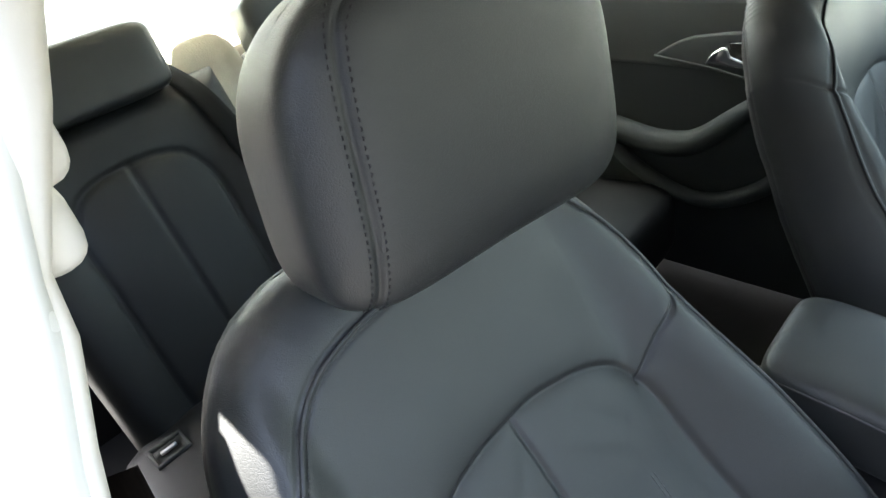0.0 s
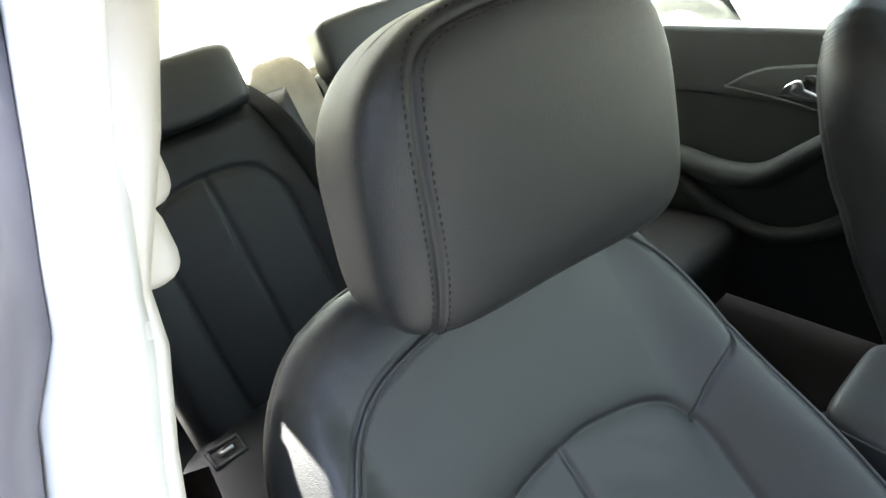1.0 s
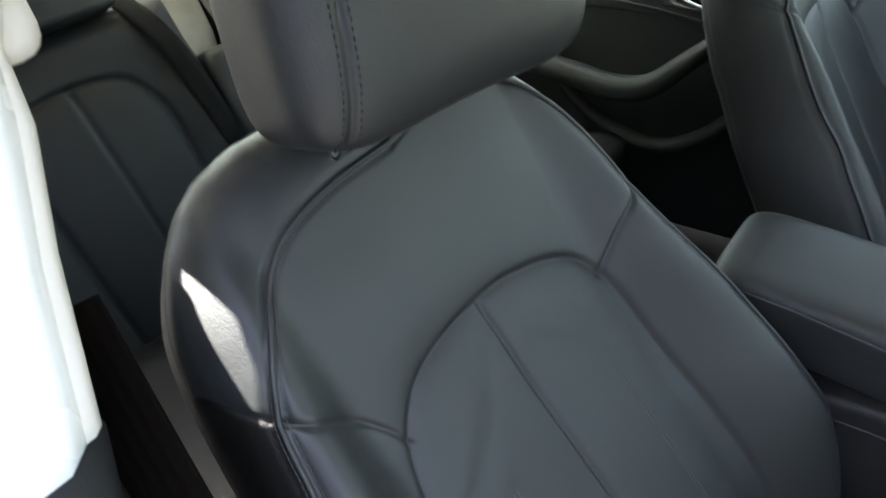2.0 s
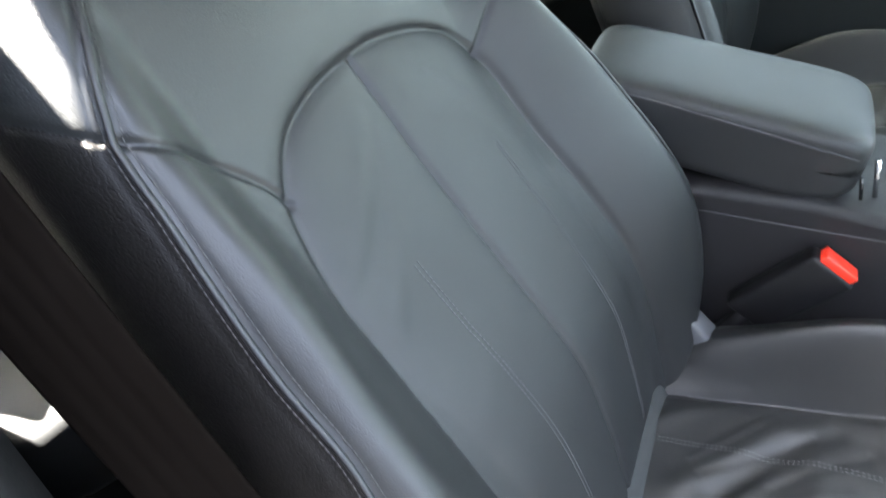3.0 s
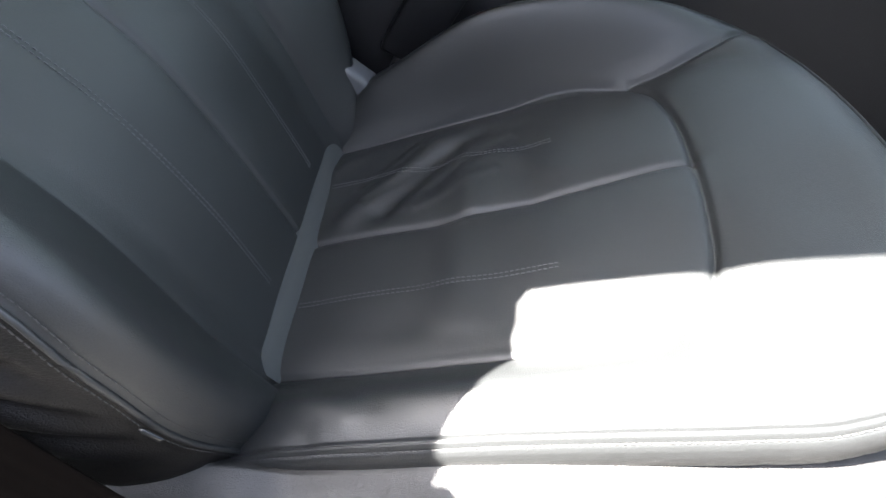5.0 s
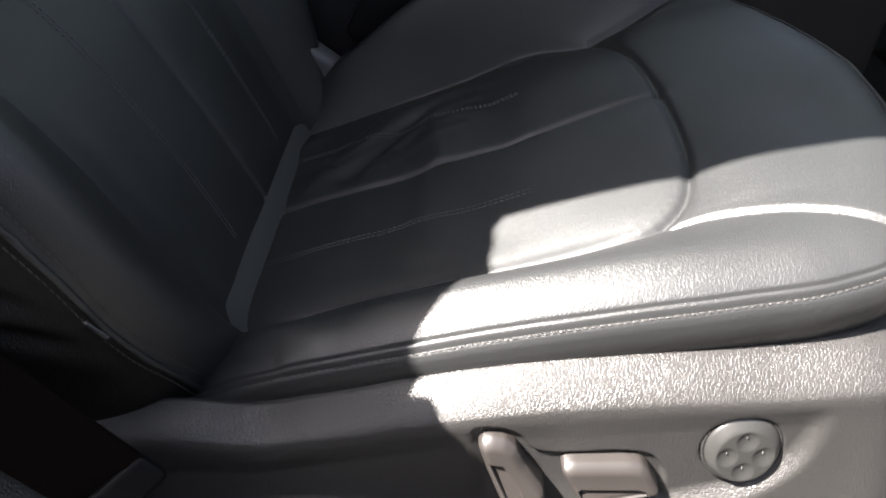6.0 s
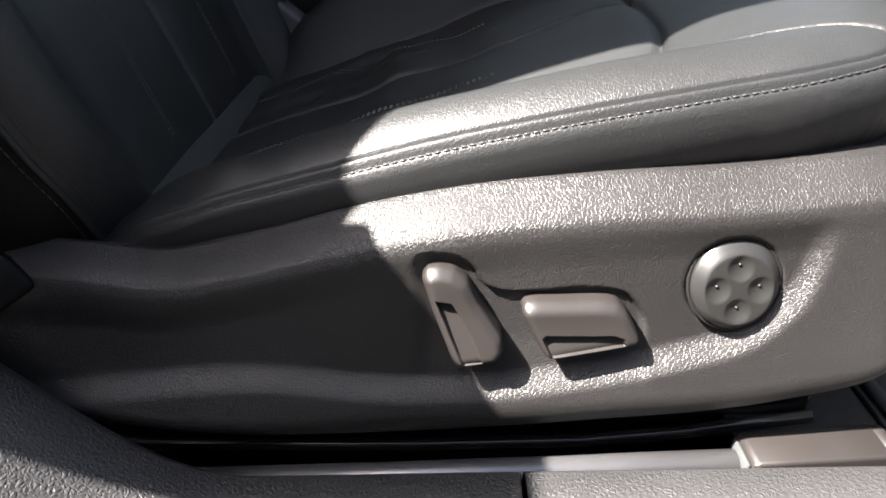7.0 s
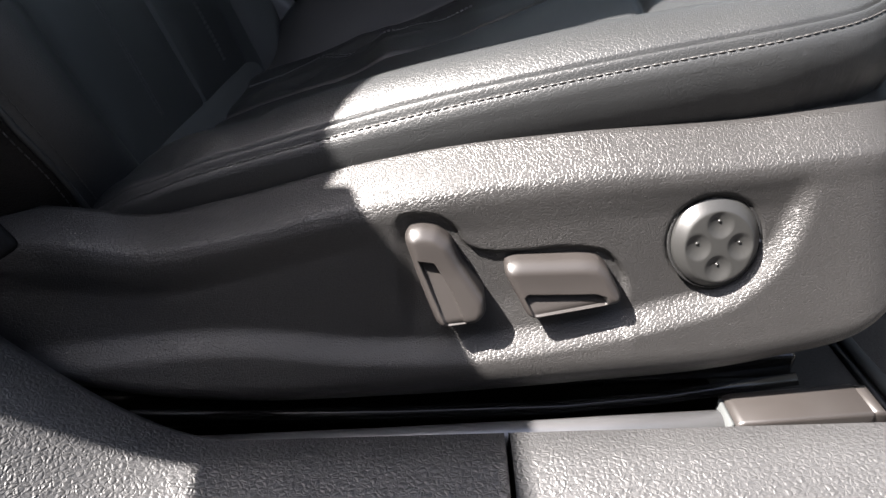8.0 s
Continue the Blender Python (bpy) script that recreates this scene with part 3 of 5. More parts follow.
    tuck = smooth_table([0.0, 0.0025, 0.006, 0.011, 0.017, 0.023, 0.030, 0.038, 0.048, 0.06], [1.0, 1.0012, 1.0016, 1.0006, 0.997, 0.990, 0.980, 0.966, 0.948, 0.925])
    for down, shrink in [(float(v), float(tuck(v))) for v in np.linspace(0.0012, 0.06, 40 if fine else 10)] + [(0.06, 0.0)]:
        r = rim - CUSH_OUT * down
        v = rim - mid
        rings.append(r + ((shrink - 1) * (v @ CUSH_ON))[:, None] * CUSH_ON + ((shrink - 1) * v[:, 1])[:, None] * Y)
    mesh_from("seat_side_band", np.concatenate(rings), grid_faces(len(rings), len(rim), True), LEATHER, seat)
    # piping cords
    full = np.concatenate([PIPE[::-1], PIPE_FAR[1:]])
    p, n = row_on(back_point, back_normal, full, 0.0, 0.0008)
    tube("back_piping", p, 0.0022, LEATHER, seat, 8)
    if fine:
        rows = [row_on(back_point, back_normal, PIPE, sd, 0.0) for sd in (0.0048, -0.0048)]
        if rows[0][0][60:, 1].mean() < rows[1][0][60:, 1].mean():
            rows[0] = row_on(back_point, back_normal, PIPE, 0.0022, 0.0)
        else:
            rows[1] = row_on(back_point, back_normal, PIPE, -0.0022, 0.0)
        stitches("piping_stitching", rows, seat, 0.0042, 0.0008, 0.0005, THREAD_EDGE)
        rows = []
        for y0 in (-0.074, 0.090):
            for off in (-0.0022, 0.0022):
                ln = np.stack([np.full(60, y0 + off), np.linspace(0.415, 0.03, 60)], 1)
                rows.append(row_on(back_point, back_normal, ln))
        stitches("back_stitching", rows, seat, 0.0036, 0.0012, 0.0005)
        rows = []
        for y0 in (-0.080, 0.087):
            for off in (-0.0022, 0.0022):
                ln = np.stack([np.full(50, y0 + off), np.linspace(0.01, 0.262, 50)], 1)
                rows.append(row_on(cush_point, cush_normal, ln))
        near = np.array([v for v in cush_line if v[0] < 0 and 0.0 < v[1] < 0.512])
        base, nor = cush_point(near[:, 0], near[:, 1]), cush_normal(near[:, 0] * 0.98, near[:, 1])
        out = np.stack([near[:, 1] * 0, np.sign(near[:, 0]), near[:, 0] * 0], 1)
        fwd = step((near[:, 1] - 0.44) / 0.08)[:, None]
        out = out * (1 - fwd) + CUSH_ON * fwd
        stitches("cushion_stitching", rows, seat, 0.0036, 0.0012, 0.0005)
        seam = near * (0.9845, 0.9948)
        face = out * 0.9 + CUSH_OUT * 0.45
        stitches("edge_stitching", [(cush_point(seam[:, 0], seam[:, 1]), face)], seat, 0.0042, 0.0005, 0.0005, THREAD_EDGE)
    # strip between cushion and backrest
    sv = np.linspace(-0.16, 0.155, 40)
    prof = [(-0.034, 0.026), (-0.014, 0.022), (-0.002, 0.016), (0.006, 0.008), (0.009, -0.006)]
    verts = [CUSH_AT + a * CUSH_ON + b * CUSH_OUT + y * Y for a, b in prof for y in sv]
    mesh_from("gap_strip", verts, grid_faces(len(prof), len(sv)), GREY_TRIM, seat)
    # headrest: the front panel is framed by a seam with a stitch row on either side
    half, pw = np.array((0.0523, 0.1259, 0.102)), 5.5
    frame_line = curve_pts([(-0.101, -0.098), (-0.0985, -0.085), (-0.0965, -0.066), (-0.0945, -0.04), (-0.094, -0.01), (-0.0935, 0.015), (-0.092, 0.04), (-0.0895, 0.058), (-0.086, 0.070), (-0.078, 0.0805), (-0.066, 0.0865), (-0.045, 0.0905), (0.0, 0.092)], 90)
    frame_line = np.concatenate([frame_line, (frame_line[frame_line[:, 1] > 0.083] * (-1, 1))[::-1][1:]])

    def head_rim(y, z):
        """How far out (0 to 1) a point of the front lies towards the rim: rounder above than below."""
        q = np.where(z < 0, 4.5, 2.7)
        return (np.abs(y / half[1]) ** q + np.abs(z / half[2]) ** q) ** (1 / q)

    def head_form(v):
        sd = np.abs(v[:, 1])
        w = v.copy()
        w[:, 0] += 0.012 * (v[:, 2] / 0.1) - 0.0106 * (sd / 0.135) ** 2
        w[:, 1] *= 1 + 0.0516 * np.clip(-v[:, 2] / 0.1, -1, 1)
        w[:, 2] += 0.015 * (1 - (sd / 0.135) ** 2) * np.clip(-v[:, 2] / 0.08, 0, 1)
        return w

    def head_normal(v):
        def level(p):
            return np.abs(p[:, 0] / half[0]) ** pw + head_rim(p[:, 1], p[:, 2]) ** pw
        n = np.stack([level(v + e) - level(v - e) for e in np.eye(3) * 1e-4], 1)
        return n / np.maximum(1e-9, np.linalg.norm(n, axis=1, keepdims=True))
    v, f = ball_box(150 if fine else 40, (1, 1, 1), 2.0)
    v = v * half
    v = v * ((np.abs(v[:, 0] / half[0]) ** pw + head_rim(v[:, 1], v[:, 2]) ** pw) ** (-1 / pw))[:, None]
    k = away(v[:, 1], v[:, 2], frame_line)
    on = np.where(v[:, 0] > 0, 1.0, np.where(v[:, 2] < -0.05, 1.0, 0.0))
    v = head_form(v - head_normal(v) * (on * (0.0020 * np.exp(-(k / 0.0016) ** 2) + 0.0012 * np.exp(-k / 0.006)))[:, None])
    turn = Matrix.Rotation(radians(-6.5), 4, "Z") @ Matrix.Rotation(radians(-3.5), 4, "X") if driver_side else Matrix.Identity(4)
    up = 0.0 if driver_side else -0.018
    M = Matrix.Translation((-0.2296 - up * 2.0, 0.0241 if driver_side else 0.0, 1.0346 + up)) @ Matrix.Rotation(radians(-12.3), 4, "Y") @ turn
    R3, T3 = np.array(M.to_3x3()), np.array(M.translation)
    weld(mesh_from("headrest", v @ R3.T + T3, f, LEATHER, seat), 2e-5)
    if fine:
        rows = []
        t = np.gradient(frame_line, axis=0)
        t /= np.linalg.norm(t, axis=1, keepdims=True)
        for off in (-0.0050, 0.0050):
            ln = frame_line + off * np.stack([-t[:, 1], t[:, 0]], 1)
            rem = 1 - head_rim(ln[:, 0], ln[:, 1]) ** pw
            ln, rem = ln[rem > 0.02], rem[rem > 0.02]
            p = np.stack([half[0] * rem ** (1 / pw), ln[:, 0], ln[:, 1]], 1)
            nor = head_normal(p)
            p = head_form(p - nor * 0.0006)
            rows.append((p @ R3.T + T3, nor @ R3.T))
        stitches("headrest_stitching", rows, seat, 0.0026, 0.0022, 0.0007, THREAD_BLACK)
    for y0 in (-0.045, 0.055):
        tube("headrest_post", [np.array((-0.262, y0, 1.0 + up)), np.array((-0.275, y0, 0.93)), np.array((-0.30, y0, 0.86))], 0.006, CHROME, seat, 12, "chrome headrest post")
    if not driver_side:
        # this seat's backrest stands more upright
        hinge = Vector(BACK_AT)
        lean = Matrix.Translation(hinge) @ Matrix.Rotation(radians(8.0), 4, "Y") @ Matrix.Translation(-hinge)
        for ob in seat.children:
            if ob.name.startswith(("back_", "shoulder_", "headrest")):
                ob.data.transform(lean)
    if driver_side:
        side_panel(seat)
        part("zip_pull", rounded_box((0.0045, 0.003, 0.016), (0.0615, -0.2700, 0.432), 0.0015, 2, Matrix.Rotation(radians(-30), 4, "Y")), RAIL, seat, "small dark metal zip pull")
    # cushion pan, rails
    part("seat_pan", rounded_box((0.40, 0.42, 0.10), (0.26, 0, 0.235), 0.02), RAIL, seat)
    for y0 in (-0.2, 0.2):
        part("seat_rail", rounded_box((0.52, 0.045, 0.04), (0.24, y0, 0.145), 0.006), RAIL, seat)
    return seat


panel_top = smooth_table([-0.12, -0.04, 0.033, 0.08, 0.117, 0.162, 0.228, 0.291, 0.351, 0.44, 0.51, 0.575], [0.40, 0.36, 0.345, 0.340, 0.334, 0.341, 0.357, 0.368, 0.373, 0.376, 0.380, 0.372])
panel_low = smooth_table([-0.12, -0.04, 0.03, 0.067, 0.146, 0.25, 0.354, 0.458, 0.507, 0.543, 0.575], [0.33, 0.285, 0.258, 0.243, 0.224, 0.220, 0.226, 0.240, 0.258, 0.290, 0.345])
panel_out = smooth_table([0, 0.04, 0.08, 0.10, 0.12, 0.2, 0.35, 0.5, 0.62, 0.70, 0.76, 0.81, 0.87, 0.94, 1.0], [-0.250, -0.262, -0.2715, -0.2748, -0.2763, -0.2798, -0.2865, -0.2935, -0.2995, -0.3035, -0.306, -0.3055, -0.301, -0.290, -0.270])


POCKET = curve_pts([(0.2570, 0.300), (0.2575, 0.335), (0.2628, 0.3428), (0.2729, 0.344), (0.2831, 0.342), (0.2912, 0.3356), (0.2968, 0.3262), (0.3033, 0.3231), (0.3204, 0.3221), (0.3595, 0.323), (0.3704, 0.3201), (0.3778, 0.312), (0.383, 0.3019), (0.385, 0.28)], 70)


LIP = curve_pts([(-0.2, 0.268), (0.10, 0.270), (0.18, 0.271), (0.237, 0.266), (0.302, 0.267), (0.347, 0.273), (0.393, 0.282), (0.437, 0.296), (0.460, 0.318), (0.470, 0.348), (0.474, 0.374), (0.476, 0.42)], 90)


def panel_y(x, f, z):
    y = panel_out(f)
    # the face sinks a little below its ledge and comes out again at a lip that sweeps up to the front
    side = np.where(z > np.interp(x, LIP[:, 0], LIP[:, 1], right=9.0), 1.0, -1.0) * away(x, z, LIP)
    sunk = 0.0015 + 0.0030 * step((x - 0.33) / 0.12) + 0.088 * np.clip(0.345 - z, 0, 0.08)
    y = y + sunk * step((side + 0.004) / 0.013) * step((panel_top(x) - 0.016 - z) / 0.022) * step((x + 0.06) / 0.10)
    # pocket behind the two switches, crisp at its upper rim and running out below
    k = away(x, z, POCKET)
    top = np.interp(x, POCKET[:, 0], POCKET[:, 1])
    within = (z < top) & (x > 0.2575) & (x < 0.3845)
    y = y + np.where(within, 0.0030 * step(k / 0.0012) * step((x - 0.2575) / 0.012) * step((0.3845 - x) / 0.006) * step((z - 0.268) / 0.03), 0)
    r = np.sqrt((x - 0.4258) ** 2 + (z - 0.3238) ** 2)
    y = y + 0.0020 * step((0.0255 - r) / 0.002)
    front = step((x - 0.484) / 0.09)
    return y + front * front * 0.075


def side_panel(seat):
    xs, fs = np.concatenate([np.linspace(-0.12, 0.22, 90), np.linspace(0.2215, 0.46, 160), np.linspace(0.4625, 0.575, 45)]), np.linspace(0, 1, 120)
    X, F = np.meshgrid(xs, fs, indexing="ij")
    Z = panel_top(X) + (panel_low(X) - panel_top(X)) * F
    G = np.stack([X, panel_y(X, F, Z), Z], -1)
    rows = [G[:, k] for k in range(len(fs))]
    low = step((0.16 - xs) / 0.08)
    inner_top = G[:, 0] + np.stack([0 * xs, 0.05 - 0.022 * low, -0.006 - 0.035 * low], 1)
    inner_low = G[:, -1] + np.array([0, 0.05, 0.004])
    allrows = np.stack([inner_top] + rows + [inner_low], 1)
    mesh_from("side_panel", allrows.reshape(-1, 3), grid_faces(len(xs), allrows.shape[1]), PLASTIC, seat, True, "grained black plastic side cover")
    caps = [("backrest_switch", [(0.2641, 0.3319), (0.2671, 0.3365), (0.2733, 0.3376), (0.2814, 0.336), (0.2881, 0.3304), (0.2932, 0.3192), (0.3054, 0.3018), (0.3059, 0.2946), (0.3016, 0.2897), (0.2823, 0.2878), (0.2788, 0.2911), (0.2694, 0.3158)], [(0.2709, 0.3224), (0.2797, 0.321), (0.2886, 0.3067), (0.2959, 0.2898), (0.2845, 0.2892)]),
            ("cushion_switch", [(0.3156, 0.3136), (0.3168, 0.3177), (0.3223, 0.3192), (0.3582, 0.319), (0.3652, 0.3178), (0.3701, 0.3131), (0.3772, 0.2995), (0.375, 0.297), (0.3307, 0.2906), (0.3272, 0.2925)], [(0.3258, 0.3023), (0.3279, 0.3042), (0.3628, 0.3037), (0.3682, 0.3019), (0.3701, 0.2969), (0.3307, 0.2924)])]
    for name, out, facet in caps:
        loop = np.array(curve_closed(out, 160))
        for _ in range(6):
            loop = (np.roll(loop, 1, 0) + 2 * loop + np.roll(loop, -1, 0)) / 4
        mid = loop.mean(0)
        ring_at = np.concatenate([[1.0, 1.0], np.linspace(0.997, 0.80, 26), np.linspace(0.78, 0.0, 30)])
        X = mid[0] + (loop[:, 0] - mid[0])[None] * ring_at[:, None]
        Z = mid[1] + (loop[:, 1] - mid[1])[None] * ring_at[:, None]
        edge = away(X, Z, np.concatenate([loop, loop[:1]]))
        R = 0.0052
        front = -0.2865 - 0.45 * (0.330 - Z)
        yy = front + R * (1 - np.sqrt(1 - (1 - np.clip(edge / R, 0, 1)) ** 2))
        yy = yy - 0.0014 * step((Z - mid[1]) / 0.02) * step(edge / 0.006)
        # the pressed facet with its lip along the lower edge
        fc = np.array(facet)
        sign = np.ones(X.shape, bool)
        for p, q in zip(fc, np.roll(fc, -1, 0)):
            sign &= (q[0] - p[0]) * (Z - p[1]) - (q[1] - p[1]) * (X - p[0]) < 0
        depth = away(X, Z, np.concatenate([fc, fc[:1]]))
        tt = np.clip((Z - fc[:, 1].min()) / (fc[:, 1].max() - fc[:, 1].min()), 0, 1)
        yy = yy + np.where(sign, 0.0042 * step(depth / 0.0009) * (0.35 + 0.65 * tt), 0)
        yy[0] = -0.258
        mesh_from(name, np.stack([X, yy, Z], -1).reshape(-1, 3), grid_faces(len(ring_at), len(loop), True), SWITCH, seat, True, "satin taupe plastic seat switch")
    # round four-way knob with dimples
    ctr = np.array([0.4258, 0.0, 0.3238])
    na = 96
    rad = [1.0 * r for r in [0.0222, 0.0228, 0.0228, 0.0224, 0.0217, 0.0205, 0.0190, 0.0178, 0.0174, 0.0168] + list(np.linspace(0.016, 0.0, 24))]
    yy = [-0.256, -0.275, -0.2774, -0.2786, -0.2794, -0.2806, -0.2821, -0.2832, -0.2834, -0.2835] + [-0.2835] * 24
    verts = []
    for r, y in zip(rad, yy):
        for k in range(na):
            w = 2 * math.pi * k / na
            x, z = r * math.cos(w), r * math.sin(w)
            dip = 0.0
            for cx, cz in ((0, 0.0108), (0.0108, 0), (0, -0.0108), (-0.0108, 0)):
                dd = math.hypot(x - cx, z - cz)
                dip += 0.0020 * max(0, 1 - (dd / 0.0066) ** 2)
            verts.append((ctr[0] + x, y - 0.0048 + dip + 0.35 * z, ctr[2] + z))
    knob = mesh_from("lumbar_knob", verts, grid_faces(len(rad), na, True), KNOB, seat, True, "round grey four-way lumbar knob")
    for cx, cz in ((0, 0.0108), (0.0108, 0), (0, -0.0108), (-0.0108, 0)):
        bm = bmesh.new()
        bmesh.ops.create_uvsphere(bm, u_segments=10, v_segments=6, radius=0.0009)
        bmesh.ops.translate(bm, vec=(ctr[0] + cx, -0.2864 + 0.35 * (cz + 0.0012), ctr[2] + cz + 0.0012), verts=bm.verts)
        part("raised_dot", bm, KNOB, knob)
    a = [(ctr[0] + 0.0236 * math.cos(2 * math.pi * k / 48), -0.2812 + 0.0083 * math.sin(2 * math.pi * k / 48), ctr[2] + 0.0236 * math.sin(2 * math.pi * k / 48)) for k in range(49)]
    tube("knob_ring", a, 0.0011, GLOSS_BLACK, seat, 8)


def curve_closed(pts, n):
    p = np.array(list(pts) + [pts[0]], float)
    t = np.concatenate([[0], np.cumsum(np.linalg.norm(np.diff(p, axis=0), axis=1))])
    u = np.linspace(0, t[-1], n, endpoint=False)
    return [(float(np.interp(v, t, p[:, 0])), float(np.interp(v, t, p[:, 1]))) for v in u]


front_seat((0, 0, 0), "black leather front seat with grey stitching and power switches", True)
front_seat((-0.016, 0.79, -0.02), "black leather front seat beyond the centre console", False, False)

# ---- car shell ----
CAR_MID = 0.37

floor = part("floor", rounded_box((3.4, 1.46, 0.03), (-0.2, CAR_MID, 0.085), 0.005), CARPET)
tagged(floor, "black carpeted car floor", "floor", kind="structure")
gx, gy = np.meshgrid(np.linspace(0.462, 1.09, 90), np.linspace(-0.319, 0.272, 80), indexing="ij")
gz = 0.187 + 0.0022 * np.sin(gx * 37 + gy * 21) * np.sin(gy * 29 - gx * 13) + 0.04 * np.clip(gx - 0.75, 0, 1) - 0.02 * step((gy - 0.0) / 0.25)
top_v = np.stack([gx, gy, gz], -1)
low_v = top_v - np.array([0, 0, 0.09])
carpet = mesh_from("carpet", np.concatenate([top_v, low_v[:, ::-1]], 1).reshape(-1, 3), grid_faces(90, 160, True), CARPET_GREY)
tagged(carpet, "worn grey speckled carpet ahead of the seat", "carpet", kind="structure")
strip = tube("carpet_trim", [(0.571, -0.12, 0.193), (0.571, -0.225, 0.193), (0.572, -0.312, 0.193)], 0.0045, GREY_TRIM, None, 10)
tagged(strip, "grey edging strip across the carpet", "trim", kind="structure")
seam_line = tube("carpet_seam", [(0.5635, -0.12, 0.1885), (0.5635, -0.225, 0.1885), (0.5645, -0.314, 0.1885)], 0.0028, RUBBER, None, 8)
tagged(seam_line, "black joint beside the carpet edging strip", "trim", kind="structure")
ground = mesh_from("ground", [(-200, -200, -0.2), (200, -200, -0.2), (200, 200, -0.2), (-200, 200, -0.2)], [(0, 1, 2, 3)], CONCRETE, None, False)
tagged(ground, "dark grey sunlit asphalt ground", "ground", kind="structure")
roof_v = []
xs = np.linspace(-1.5, 0.92, 16)
ys = np.linspace(-0.583, 0.57, 17)
roof_f = grid_faces(16, 17)
for lift in (0.0, 0.04):
    for x in xs:
        for y in ys:
            roof_v.append((x, CAR_MID + y, 1.30 - 0.08 * (abs(y) / 0.57) ** 3 - 0.05 * ((x + 0.35) / 1.2) ** 2 + lift))
n0 = 16 * 17
ring = [i * 17 for i in range(16)] + [15 * 17 + j for j in range(1, 17)] + [i * 17 + 16 for i in range(14, -1, -1)] + [j for j in range(15, 0, -1)]
roof_f = roof_f + [tuple(n0 + i for i in f[::-1]) for f in roof_f] + [(a, b, n0 + b, n0 + a) for a, b in zip(ring, ring[1:] + ring[:1])]
roof = tagged(mesh_from("ceiling", roof_v, roof_f, BEIGE), "beige cloth headlining under a steel roof", "ceiling", kind="structure")

# near-side B-pillar
def pillar_bar(name, sections, mat, parent, label=""):
    """A post from stacked rectangles (z, x0, x1, y0, y1) with softened corners."""
    verts = []
    for z, x0, x1, y0, y1 in sections:
        c = 0.25 * min(abs(x1 - x0), abs(y1 - y0))
        for px, py in ((x0 + c, y0), (x1 - c, y0), (x1, y0 + c), (x1, y1 - c), (x1 - c, y1), (x0 + c, y1), (x0, y1 - c), (x0, y0 + c)):
            verts.append((px, py, z))
    f = grid_faces(len(sections), 8, True) + [tuple(range(8))[::-1], tuple((len(sections) - 1) * 8 + k for k in range(8))]
    return mesh_from(name, verts, f, mat, parent, True, label)


pillar = thing("b_pillar", (0, 0, 0), "white painted door pillar with beige inner trim", "pillar", kind="structure")
ZS = [1.24, 1.18, 1.12, 1.09, 1.06, 1.03, 0.98, 0.93, 0.86]
LOW = [0.90, 0.8, 0.7, 0.55, 0.4, 0.3, 0.2]
inner = table([0.2, 0.4, 0.6, 0.8, 0.93, 0.985, 1.035, 1.07, 1.175, 1.26], [-0.35, -0.348, -0.335, -0.30, -0.255, -0.236, -0.215, -0.208, -0.163, -0.135])
fore = table([0.2, 0.4, 0.55, 0.8, 1.0, 1.2], [-0.074, -0.100, -0.128, -0.178, -0.214, -0.244])
cut = table([0.2, 1.09, 1.12, 1.15, 1.18, 1.24], [0.006, 0.006, -0.006, -0.021, -0.042, -0.070])
proud = table([0.86, 1.03, 1.06, 1.10, 1.15, 1.26], [0.005, 0.003, 0.001, 0.011, 0.017, 0.017])
thick = table([0.2, 0.55, 0.7, 0.8, 1.2], [0.03, 0.035, 0.07, 0.12, 0.12])
pillar_bar("pillar_body", [(z, fore(z) - 0.14, fore(z) - (0.008 if z > 1.1 else 0), inner(z) - (0.042 if z > 1.04 else 0.056), inner(z) - 0.004) for z in ZS], WHITE, pillar)
pillar_bar("inner_trim", [(z, fore(z) - 0.13, fore(z) - 0.012, inner(z) - 0.016, inner(z) + proud(z)) for z in ZS], BEIGE_HARD, pillar, "beige plastic trim")
pillar_bar("outer_cover", [(z, fore(z) - 0.17, fore(z) + cut(z), inner(z) - thick(z), inner(z) - (0.66 * thick(z) if z < 0.87 else 0.058 if z < 1.05 else 0.043)) for z in ZS + LOW[1:]], GREY_SEAL, pillar, "grey pillar cover")
pillar_bar("lower_trim", [(z, fore(z) - 0.20, fore(z) + 0.004, inner(z) - 0.62 * thick(z), inner(z) + 0.006) for z in LOW], RUBBER, pillar, "black grained plastic trim")
pad_a = rounded_box((0.05, 0.034, 0.05), (-0.276, -0.192, 1.110), 0.014, 4)
part("belt_guide", pad_a, BEIGE_HARD, pillar)
part("height_adjuster", rounded_box((0.045, 0.032, 0.045), (-0.272, -0.203, 1.070), 0.014, 4), BEIGE_HARD, pillar)
# near-side sill
def sill_piece(name, x0, x1, mat, parent):
    prof = [(-0.320, 0.10), (-0.320, 0.19), (-0.3205, 0.214), (-0.322, 0.228), (-0.328, 0.2350), (-0.35, 0.2355), (-0.378, 0.230), (-0.398, 0.217), (-0.408, 0.19), (-0.41, 0.1)]
    xs = np.linspace(x0, x1, 60)
    verts = []
    for i, x in enumerate(xs):
        rise = 0.17 * float(step((0.17 - x) / 0.26))
        for y, z in prof:
            inn = float(np.clip((-y - 0.306) / 0.10, 0, 1))
            verts.append((x, y + 0.03 * float(step((0.15 - x) / 0.2)) * (1 - inn) * (z > 0.15), z + rise * (z > 0.15)))
    m = len(prof)
    f = grid_faces(len(xs), m) + [tuple(range(m)), tuple((len(xs) - 1) * m + k for k in range(m))[::-1]]
    return mesh_from(name, verts, f, mat, parent)


